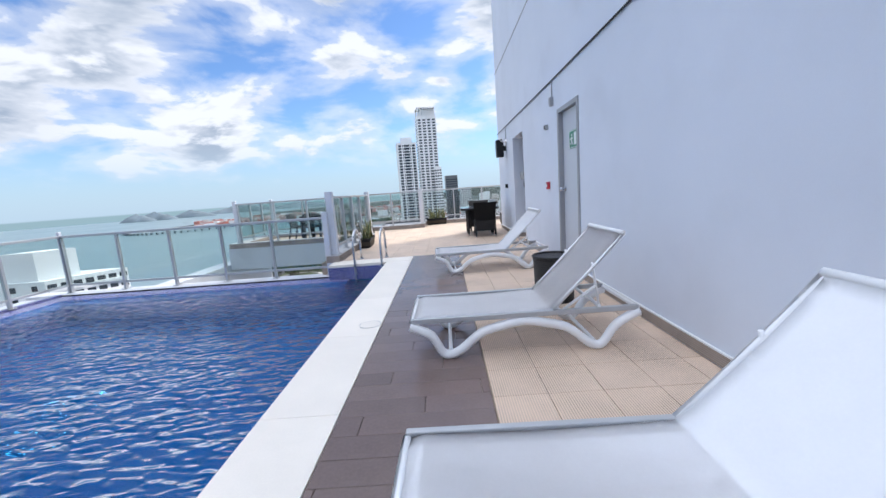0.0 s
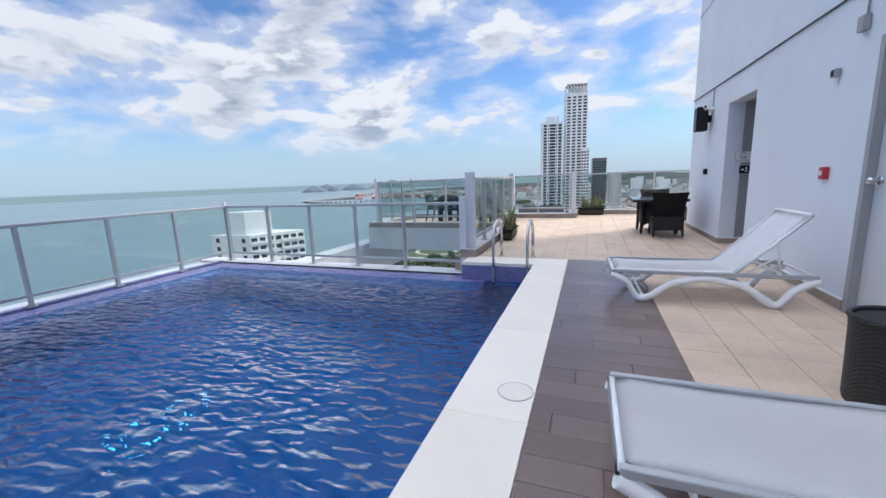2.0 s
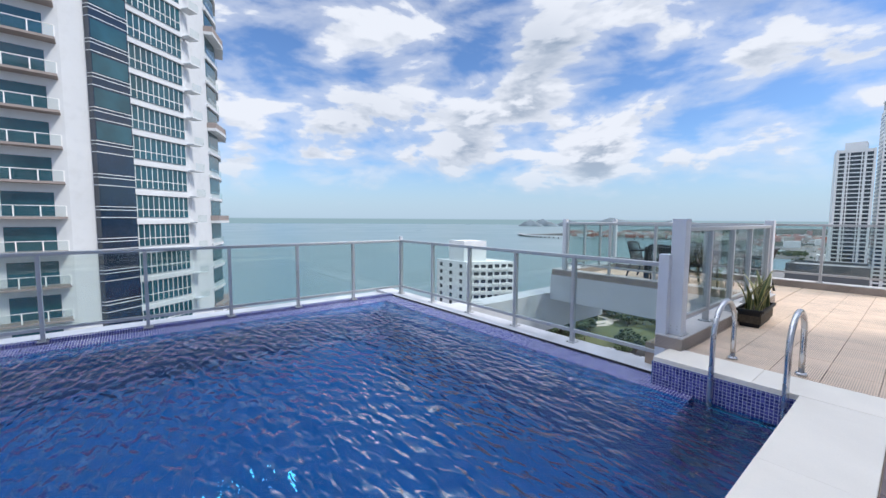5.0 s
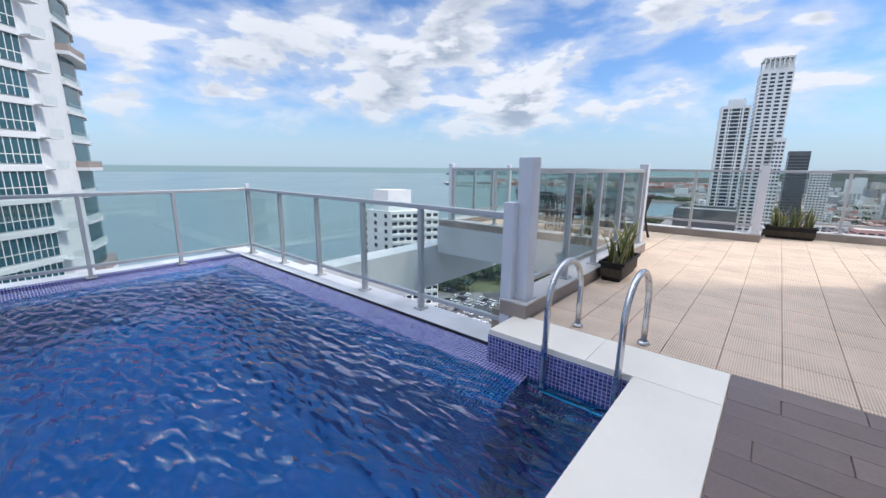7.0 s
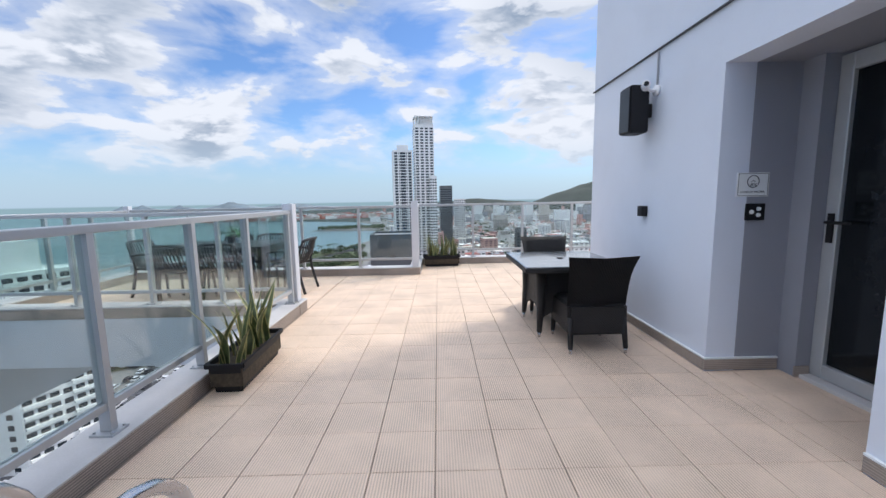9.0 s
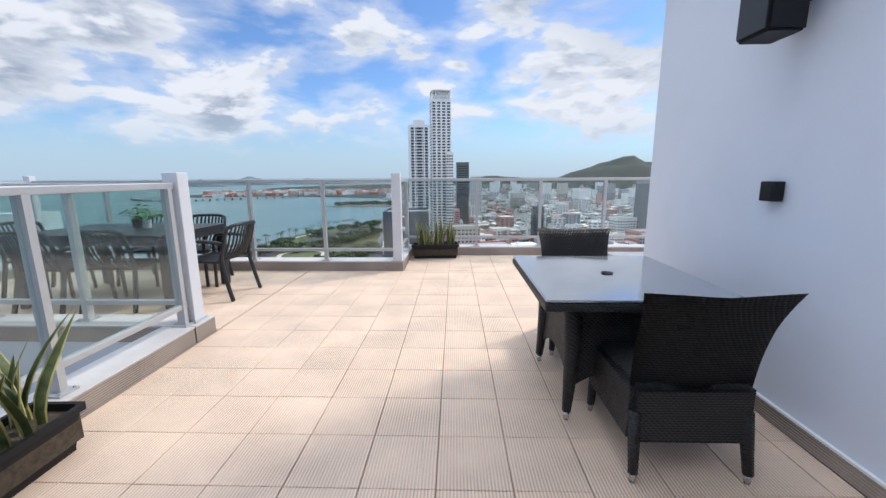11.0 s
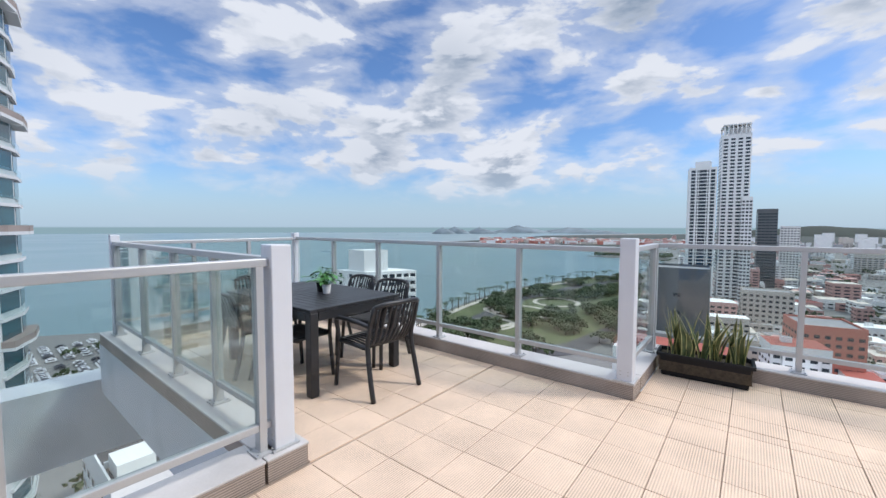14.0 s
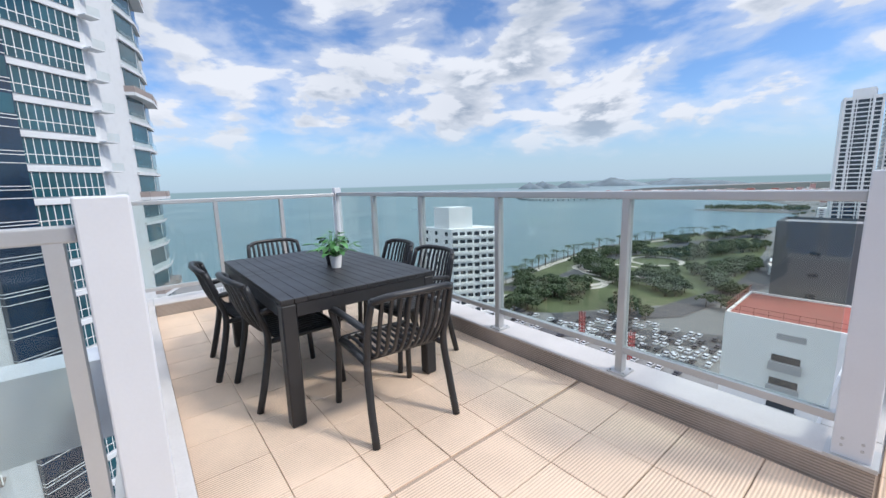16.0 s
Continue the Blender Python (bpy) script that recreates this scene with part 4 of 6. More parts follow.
def ladder():
    e = empty("pool_ladder", pose(-0.76, 0, 0))
    for s in (-0.24, 0.24):
        bm = bmesh.new()
        arc = [(s, 0.09 - 0.285 + 0.285 * math.cos(t), 0.31 + 0.275 * math.sin(t)) for t in [math.pi * k / 12 for k in range(13)]]
        sweep(bm, [(s, 0.09, 0.0), (s, 0.09, 0.2)] + arc + [(s, -0.482, 0.2), (s, -0.49, -0.2), (s, -0.49, -1.3)], 0.021, 12)
        link_mesh("handrail", bm, M_STEEL, e)
        bm = bmesh.new()
        bmesh.ops.create_cone(bm, cap_ends=True, segments=24, radius1=0.045, radius2=0.035, depth=0.02, matrix=pose(s, 0.09, 0.012))
        link_mesh("flange", bm, M_STEEL, e, True)
    for z in (-0.30, -0.55, -0.80):
        box("step", -0.24, 0.24, -0.53, -0.45, z - 0.015, z + 0.015, M_STEEL, e, 0.006)
    tagged(e, "polished steel pool ladder with looped handrails", "ladder")


ladder()


# ---- fittings on the wall ----
def text_part(name, body, size, m, mt, parent):
    cu = bpy.data.curves.new(name, "FONT")
    cu.body, cu.size, cu.align_x, cu.align_y, cu.extrude = body, size, "CENTER", "CENTER", 0.0008
    ob = new(name, cu)
    deps = bpy.context.evaluated_depsgraph_get()
    me = bpy.data.meshes.new_from_object(ob.evaluated_get(deps))
    bpy.data.objects.remove(ob)
    me.materials.append(mt)
    o = new(name, me)
    o.parent = parent
    o.matrix_basis = m


def exit_sign():
    e = empty("exit_sign", pose(WX + 0.05, -2.24, 1.70))
    box("plate", -0.012, 0.0, -0.16, 0.16, -0.11, 0.11, M_GREEN, e, 0.002)
    bm = bmesh.new()
    for a in ((-0.155, 0.155, 0.098, 0.104), (-0.155, 0.155, -0.104, -0.098), (-0.155, -0.149, -0.098, 0.098), (0.149, 0.155, -0.098, 0.098), (-0.11, -0.03, -0.075, 0.075)):
        add_box(bm, -0.015, -0.0122, *a)
    # plain running-figure pictogram as strokes
    for p in (((0.06, 0.02), (0.05, -0.02)), ((0.05, -0.02), (0.10, -0.06)), ((0.05, -0.02), (0.02, -0.07)), ((0.06, 0.02), (0.02, 0.01)), ((0.06, 0.02), (0.10, 0.0))):
        sweep(bm, [(-0.013, q[0], q[1]) for q in p], 0.009, 6)
    bmesh.ops.create_uvsphere(bm, u_segments=8, v_segments=6, radius=0.013, matrix=pose(-0.012, 0.05, 0.05))
    link_mesh("pictogram", bm, M_SIGNW, e)
    tagged(e, "green and white emergency exit sign on the door", "sign")


exit_sign()


def light_sign():
    e = empty("notice", pose(2.53, 1.748, 1.385, 90, 0, 0))
    box("plate", -0.115, 0.115, -0.085, 0.085, 0.0, 0.008, M_SIGNW, e, 0.001)
    bm = bmesh.new()
    for a in ((-0.108, 0.108, 0.076, 0.079), (-0.108, 0.108, -0.079, -0.076), (-0.108, -0.105, -0.076, 0.076), (0.105, 0.108, -0.076, 0.076)):
        add_box(bm, *a, 0.0085, 0.0095)
    sweep(bm, [(0.042 * math.cos(6.2832 * k / 28), 0.022 + 0.042 * math.sin(6.2832 * k / 28), 0.009) for k in range(28)], 0.003, 5, True)
    for k in range(3):
        sweep(bm, bez([(-0.024 + 0.016 * j, 0.004 + 0.003 * (j % 2) - 0.007 * k, 0.009) for j in range(4)], 3), 0.0016, 4)
    sweep(bm, [(0.012 * math.cos(3.1416 * k / 10), 0.016 + 0.012 * math.sin(3.1416 * k / 10), 0.009) for k in range(11)], 0.002, 4)
    link_mesh("emblem", bm, M_CABLE, e)
    text_part("lettering", "LUCES DE PISCINA", 0.021, pose(0, -0.052, 0.0085), M_CABLE, e)
    tagged(e, "white notice plate with black words about pool lights", "sign")
    e = empty("light_switch", pose(2.56, 1.748, 1.19, 90, 0, 0))
    box("plate", -0.07, 0.07, -0.06, 0.06, 0.0, 0.012, M_BLACK, e, 0.004)
    for dx, dy in ((0.02, 0.022), (0.02, -0.022), (-0.03, 0.0)):
        bm = bmesh.new()
        bmesh.ops.create_cone(bm, cap_ends=True, segments=16, radius1=0.016, radius2=0.013, depth=0.014, matrix=pose(dx, dy, 0.016))
        tagged(link_mesh("button", bm, M_SIGNW, e), "white round button")
    tagged(e, "black switch plate with white buttons", "switch")


light_sign()


def speaker():
    e = empty("wall_speaker", pose(WX, 2.69, 2.105))
    bm = bmesh.new()
    add_box(bm, -0.245, -0.07, -0.105, 0.105, -0.21, 0.21)
    bmesh.ops.bevel(bm, geom=bm.edges[:], offset=0.012, segments=2, affect="EDGES")
    link_mesh("cabinet", bm, M_BLACK, e)
    box("grille", -0.251, -0.244, -0.092, 0.092, -0.196, 0.196, M_ANTH, e, 0.002)
    bm = bmesh.new()
    add_box(bm, -0.075, 0.0, -0.02, 0.02, -0.06, 0.06)
    link_mesh("bracket", bm, M_BLACK, e)
    tagged(e, "black box loudspeaker bracketed to the wall", "speaker")
    e = empty("security_camera", pose(WX, 2.58, 2.26))
    bm = bmesh.new()
    bmesh.ops.create_cone(bm, cap_ends=True, segments=18, radius1=0.045, radius2=0.045, depth=0.03, matrix=pose(-0.015, 0, 0, 0, 90, 0))
    sweep(bm, bez([(-0.03, 0, 0), (-0.07, 0.0, 0.0), (-0.10, 0.02, 0.02)], 4), 0.016, 8)
    link_mesh("mount", bm, M_WHITE, e, True)
    bm = bmesh.new()
    bmesh.ops.create_cone(bm, cap_ends=True, segments=18, radius1=0.038, radius2=0.034, depth=0.13, matrix=pose(-0.12, 0.0, 0.03, 80, 0, -20))
    tagged(link_mesh("housing", bm, M_WHITE, e, True), "white bullet housing")
    bm = bmesh.new()
    bmesh.ops.create_cone(bm, cap_ends=True, segments=14, radius1=0.022, radius2=0.022, depth=0.012, matrix=pose(-0.12, 0.0, 0.03, 80, 0, -20) @ Matrix.Translation((0, 0, 0.068)))
    tagged(link_mesh("lens", bm, M_DGLASS, e), "dark glass lens")
    tagged(e, "white bullet security camera on the wall", "camera")


speaker()


def conduits():
    e = empty("conduit", pose(0, 0, 0))
    bm = bmesh.new()
    sweep(bm, [(WX - 0.012, -15.9, 2.56), (WX - 0.012, -1.48, 2.585), (WX - 0.012, Y_END + 0.01, 2.62)], 0.010, 8)
    link_mesh("run", bm, M_CABLE, e)
    tube("drop", [(WX - 0.012, 2.58, 2.61), (WX - 0.012, 2.58, 2.30)], 0.008, M_FRAME, e, 6)
    tube("drop", [(WX - 0.012, -1.52, 2.585), (WX - 0.012, -1.52, 2.36)], 0.008, M_FRAME, e, 6)
    bm = bmesh.new()
    add_box(bm, WX - 0.05, WX - 0.002, -1.565, -1.475, 2.24, 2.36)
    bmesh.ops.bevel(bm, geom=bm.edges[:], offset=0.006, segments=2, affect="EDGES")
    tagged(link_mesh("junction_box", bm, M_FRAME, e), "grey junction box")
    tagged(e, "dark cable conduit clipped along the wall", "conduit")
    e = empty("fire_alarm", pose(WX, -1.22, 1.14))
    box("case", -0.045, 0.0, -0.04, 0.04, -0.055, 0.055, M_RED, e, 0.006)
    box("window", -0.049, -0.044, -0.02, 0.02, -0.02, 0.02, M_SIGNW, e, 0.002)
    tagged(e, "red wall-mounted fire alarm call point", "alarm")
    for y, z, nm, lb in ((-1.21, 2.0, "wall_sensor", "small grey square sensor on the wall"), (2.71, 1.175, "wall_light", "small black square wall light")):
        e = empty(nm, pose(WX, y, z))
        s = 0.035 if nm == "wall_sensor" else 0.05
        box("housing", -0.05, 0.0, -s, s, -s, s, M_FRAME if nm == "wall_sensor" else M_BLACK, e, 0.006)
        box("face", -0.053, -0.049, -s * 0.7, s * 0.7, -s * 0.7, s * 0.7, M_BLACK, e, 0.001)
        tagged(e, lb, "fitting")
    # thin reveal line across the plaster
    bm = bmesh.new()
    add_box(bm, WX - 0.006, WX - 0.001, -15.9, Y_END, 4.2, 4.23)
    struct(link_mesh("trim_wall", bm, M_FRAME), "dark shadow-gap line across the rendered wall", "trim")


conduits()

# skimmer lid on the coping
e = empty("skimmer_lid", pose(-0.11, -3.76, 0.0))
bm = bmesh.new()
sweep(bm, [(0.10 * math.cos(6.2832 * k / 36), 0.10 * math.sin(6.2832 * k / 36), 0.001) for k in range(36)], 0.0022, 6, True)
link_mesh("ring", bm, M_FRAME, e)
bm = bmesh.new()
bmesh.ops.create_cone(bm, cap_ends=True, segments=36, radius1=0.096, radius2=0.095, depth=0.006, matrix=pose(0, 0, 0.001))
link_mesh("lid", bm, M_COPING, e)
tagged(e, "round cream skimmer lid set in the coping", "lid")

# ---- sea, land and city below ----
GZ = -70.0
M_SEA = mat("sea_water", (0.13, 0.205, 0.22), 0.32, vary=0.10, scale=0.004, bump=0.25, bscale=0.12, dist=1.0, spec=0.4)
M_LAND = mat("city_ground", (0.18, 0.18, 0.175), 0.9, vary=0.35, scale=0.02, bump=0.0, bscale=0.3)
M_PARK = mat("park_grass", (0.088, 0.105, 0.045), 0.9, vary=0.4, scale=0.03, bump=0.0, bscale=0.5)
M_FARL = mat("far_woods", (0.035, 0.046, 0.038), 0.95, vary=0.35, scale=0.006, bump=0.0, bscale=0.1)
# island woods: distance haze put into the colour, paler and bluer than M_FARL
M_ISLE = mat("hazed_island_woods", (0.15, 0.19, 0.21), 0.95, vary=0.3, scale=0.01, bump=0.0, bscale=0.1)
M_ROAD = mat("asphalt", (0.07, 0.07, 0.075), 0.85, vary=0.15, scale=0.2, bump=0)
M_PATH = mat("pale_paving", (0.50, 0.46, 0.40), 0.9, vary=0.12, scale=0.2, bump=0)
M_BW = mat("building_white", (0.83, 0.83, 0.81), 0.8, vary=0.06, scale=0.15, bump=0.0, stain=0.08)
M_BC = mat("building_cream", (0.56, 0.51, 0.45), 0.8, vary=0.10, scale=0.15, bump=0.0)
M_BG = mat("building_grey", (0.36, 0.37, 0.38), 0.8, vary=0.10, scale=0.15, bump=0.0)
M_BP = mat("building_pink", (0.60, 0.36, 0.32), 0.8, vary=0.10, scale=0.15, bump=0.0)
M_BR = mat("building_red", (0.52, 0.19, 0.14), 0.8, vary=0.12, scale=0.2, bump=0.0)
M_RTER = mat("roof_terracotta", (0.30, 0.085, 0.065), 0.8, vary=0.15, scale=0.3, bump=0.0)
M_RGRY = mat("roof_grey", (0.28, 0.28, 0.29), 0.85, vary=0.2, scale=0.2, bump=0.0)
M_DARKB = mat("dark_cladding", (0.11, 0.12, 0.125), 0.6, vary=0.15, scale=0.2, bump=0.0)
M_BWIN = mat("building_window", (0.035, 0.045, 0.055), 0.12, vary=0.3, scale=0.4, bump=0.0, spec=0.7)
M_TEAL = mat("teal_curtain_glass", (0.014, 0.075, 0.10), 0.06, vary=0.5, scale=0.25, bump=0.0, spec=0.9)
M_NAVY = mat("navy_curtain_glass", (0.006, 0.022, 0.05), 0.05, vary=0.5, scale=0.2, bump=0.0, spec=0.9)
M_TWHITE = mat("tower_white", (0.62, 0.635, 0.65), 0.7, vary=0.05, scale=0.2, bump=0.0, stain=0.06)
M_BALC = mat("balcony_brown", (0.30, 0.25, 0.23), 0.7, vary=0.1, scale=0.3, bump=0.0)
M_TREE = mat("tree_leaves", (0.048, 0.07, 0.028), 0.8, vary=0.5, scale=0.25, bump=0.0)
M_TRUNK = mat("tree_trunk", (0.16, 0.12, 0.09), 0.9, bump=0.0)
M_CARW = mat("car_paint_light", (0.65, 0.66, 0.68), 0.3, vary=0.3, scale=0.05, bump=0)
M_CARD = mat("car_paint_dark", (0.06, 0.06, 0.07), 0.3, vary=0.3, scale=0.05, bump=0)
M_CRANE = mat("crane_red", (0.40, 0.04, 0.04), 0.5, bump=0)


def polar(az, d):
    """Plan point at d metres, az degrees left of +y."""
    return (-math.sin(radians(az)) * d, math.cos(radians(az)) * d)


def sheet(name, pts, z, mt, label, cat):
    bm = bmesh.new()
    bm.faces.new([bm.verts.new((x, y, z)) for x, y in pts])
    bmesh.ops.triangulate(bm, faces=bm.faces[:])
    return struct(link_mesh(name, bm, mt), label, cat)


sheet("water_bay", [polar(k * 7.5, 4900) for k in range(48)], GZ - 0.6, M_SEA, "calm pale green-blue bay reaching the horizon", "sea")
sheet("ground", [(-400, -4000), (-430, -300), (-360, 30), (-300, 110), polar(50, 300), polar(41.7, 291), polar(35, 365), polar(28.9, 451), polar(20, 560), polar(11.6, 670), polar(8, 800),
                 polar(9, 950), polar(18, 1000), polar(18.4, 1020), polar(14, 1110), polar(9, 1190), polar(12, 1400), polar(22.7, 1620), polar(30, 1700), polar(39.7, 1800), polar(40, 1840), polar(33, 2100), polar(27, 2500), polar(24, 3300), polar(12, 4800), polar(-30, 4800), polar(-75, 4800), polar(-120, 4800)],
      GZ, M_LAND, "flat city land meeting the bay", "ground")
sheet("ground_park", [polar(49, 285), polar(41.7, 283), polar(35, 356), polar(28.9, 440), polar(20, 548), polar(12.5, 640), polar(11, 480), polar(13, 330), polar(20, 250), polar(34, 215), polar(46, 215)], GZ + 0.15, M_PARK, "green waterfront park lawns", "ground")
sheet("ground_far_shore", [polar(12, 1380), polar(22.7, 1640), polar(38, 1815), polar(33, 2080), polar(24, 3200), polar(5, 4700), polar(-60, 4700), polar(-60, 2600), polar(-20, 2400), polar(4, 1600)], GZ + 0.15, M_FARL, "wooded flat land across the bay", "ground")


def strip(bm, pts, w, z):
    prev = None
    for i, p in enumerate(pts):
        a, b = pts[max(0, i - 1)], pts[min(len(pts) - 1, i + 1)]
        n = Vector((-(b[1] - a[1]), b[0] - a[0])).normalized() * w / 2
        row = [bm.verts.new((p[0] + n.x, p[1] + n.y, z)), bm.verts.new((p[0] - n.x, p[1] - n.y, z))]
        if prev:
            bm.faces.new((prev[0], prev[1], row[1], row[0]))
        prev = row


bm = bmesh.new()
strip(bm, [polar(55, 300), polar(47, 262), polar(40, 262), polar(33, 300), polar(27, 390), polar(19, 490), polar(12, 600)], 14, GZ + 0.3)
strip(bm, [polar(34, 205), polar(20, 235), polar(12, 320), polar(9, 480), polar(6, 700)], 16, GZ + 0.34)
strip(bm, [polar(-14, 230), polar(-9, 500), polar(-4.5, 1250), polar(-3.6, 1900)], 15, GZ + 0.38)
strip(bm, [polar(60, 140), polar(34, 190), polar(0, 230), polar(-50, 260)], 18, GZ + 0.26)
struct(link_mesh("road", bm, M_ROAD), "grey asphalt avenues through park and city", "road")
bm = bmesh.new()
for az, d, r in ((31, 285, 16), (27, 330, 24), (35, 262, 11), (22, 380, 20), (30, 335, 12)):
    c = polar(az, d)
    strip(bm, [(c[0] + r * math.cos(6.2832 * k / 24), c[1] + r * math.sin(6.2832 * k / 24)) for k in range(25)], 4, GZ + 0.42)
strip(bm, [polar(44, 240), polar(37, 250), polar(31, 270), polar(26, 300), polar(19, 330)], 5, GZ + 0.46)
strip(bm, [polar(48, 283), polar(41.7, 276), polar(35, 345), polar(28.9, 428), polar(20, 530)], 6, GZ + 0.5)
struct(link_mesh("pavement_park", bm, M_PATH), "pale curved footpaths in the park", "pavement")

# curved causeway on the water, with piers
bm = bmesh.new()
cw = [polar(22, 1560), polar(30, 1490), polar(36, 1500), polar(39.5, 1620), polar(40.2, 1790)]
strip(bm, bez([(*p, 0) for p in cw], 8), 16, GZ + 7)
strip(bm, bez([(*p, 0) for p in cw], 8), 16, GZ + 4)
for p in bez([(*p, 0) for p in cw], 8):
    add_box(bm, p[0] - 2, p[0] + 2, p[1] - 2, p[1] + 2, GZ - 1, GZ + 5)
tagged(link_mesh("causeway", bm, M_BG), "long curved concrete causeway over the bay", "bridge")


def hill(name, az, d, wx, wy, h, mt, label, seed, turn=0.0):
    bm = bmesh.new()
    n, k = 34, 9
    rnd = random.Random(seed)
    cx, cy = polar(az, d)
    rings = []
    for i in range(k):
        u = i / (k - 1)
        row = []
        for j in range(n):
            a = 6.2832 * j / n
            r = (1 - u) * (1 + 0.22 * noise.noise((math.cos(a) * 1.4, math.sin(a) * 1.4, seed)))
            px, py = wx * r * math.cos(a), wy * r * math.sin(a)
            t = radians(turn)
            px, py = px * math.cos(t) - py * math.sin(t), px * math.sin(t) + py * math.cos(t)
            z = GZ - 1 + h * u ** 0.8 * (1 + 0.28 * noise.noise((px * 4 / wx, py * 4 / wx, seed + 5)))
            row.append(bm.verts.new((cx + px, cy + py, z if i else GZ - 2)))
        rings.append(row)
    for a, b in zip(rings, rings[1:]):
        for j in range(n):
            bm.faces.new((a[j], a[(j + 1) % n], b[(j + 1) % n], b[j]))
    bm.faces.new(rings[-1])
    struct(link_mesh(name, bm, mt, smooth=True), label, "hill")


hill("hill_city", -24, 2900, 620, 420, 205, M_FARL, "dark wooded hill beyond the city", 2)
hill("hill_city_low", -36, 3100, 900, 420, 175, M_FARL, "dark wooded ridge beyond the city", 5)
hill("hill_far", -6, 4400, 900, 200, 84, M_FARL, "low distant ridge on the skyline", 3)
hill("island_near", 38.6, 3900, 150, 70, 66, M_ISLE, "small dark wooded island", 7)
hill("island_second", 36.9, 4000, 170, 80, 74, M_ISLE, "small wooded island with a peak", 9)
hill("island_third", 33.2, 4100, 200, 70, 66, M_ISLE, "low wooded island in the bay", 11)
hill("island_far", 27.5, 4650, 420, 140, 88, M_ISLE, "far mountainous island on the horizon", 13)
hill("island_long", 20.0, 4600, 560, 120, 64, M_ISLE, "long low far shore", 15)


# ---- buildings ----
def face_windows(bm, p, q, z0, z1, pitch, wfrac, hfrac, bay, out=0.06, mi=0, z_off=0.0):
    """Window quads set on the wall from p to q (outside on the right of p to q)."""
    p, q = Vector((*p, 0)), Vector((*q, 0))
    d = q - p
    ln = d.length
    d.normalize()
    nrm = Vector((d.y, -d.x, 0))
    nb = max(1, int(ln / bay))
    bw = ln / nb
    for f in range(int((z1 - z0) / pitch)):
        zb = z0 + f * pitch + pitch * (1 - hfrac) * 0.6 + z_off
        for b in range(nb):
            a = p + d * (b * bw + bw * (1 - wfrac) / 2) + nrm * out
            c = a + d * bw * wfrac
            v = [bm.verts.new((e.x, e.y, z)) for e, z in ((a, zb), (c, zb), (c, zb + pitch * hfrac), (a, zb + pitch * hfrac))]
            bm.faces.new(v).material_index = mi


def block(bm, x, y, w, d, z0, z1, turn, mi, roof):
    m = pose(x, y, 0, 0, 0, turn)
    fs = add_box(bm, -w / 2, w / 2, -d / 2, d / 2, z0, z1, mi, m)
    fs[1].material_index = roof
    return [(m @ Vector((sx * w / 2, sy * d / 2, 0))).to_2d() for sx, sy in ((-1, -1), (1, -1), (1, 1), (-1, 1))]


def building(name, x, y, w, d, top, turn, wall, label, pitch=3.1, wf=0.6, hf=0.45, bay=3.0, roofm=None, parapet=0.8, group="", win=M_BWIN, base=GZ):
    e = empty(name, pose(0, 0, 0))
    bm = bmesh.new()
    c = block(bm, x, y, w, d, base, top, turn, 0, 1)
    m = pose(x, y, 0, 0, 0, turn)
    for a in ((-w / 2, w / 2, -d / 2, -d / 2 + 0.3), (-w / 2, w / 2, d / 2 - 0.3, d / 2), (-w / 2, -w / 2 + 0.3, -d / 2 + 0.3, d / 2 - 0.3), (w / 2 - 0.3, w / 2, -d / 2 + 0.3, d / 2 - 0.3)):
        add_box(bm, *a, top, top + parapet, 0, m)
    link_mesh("wall", bm, [wall, roofm or M_RGRY], e)
    bm = bmesh.new()
    for i in range(4):
        face_windows(bm, c[i], c[(i + 1) % 4], base, top - 0.5, pitch, wf, hf, bay)
    tagged(link_mesh("window", bm, win, e), "rows of dark windows", kind="stuff")
    return tagged(e, label, "building", group)


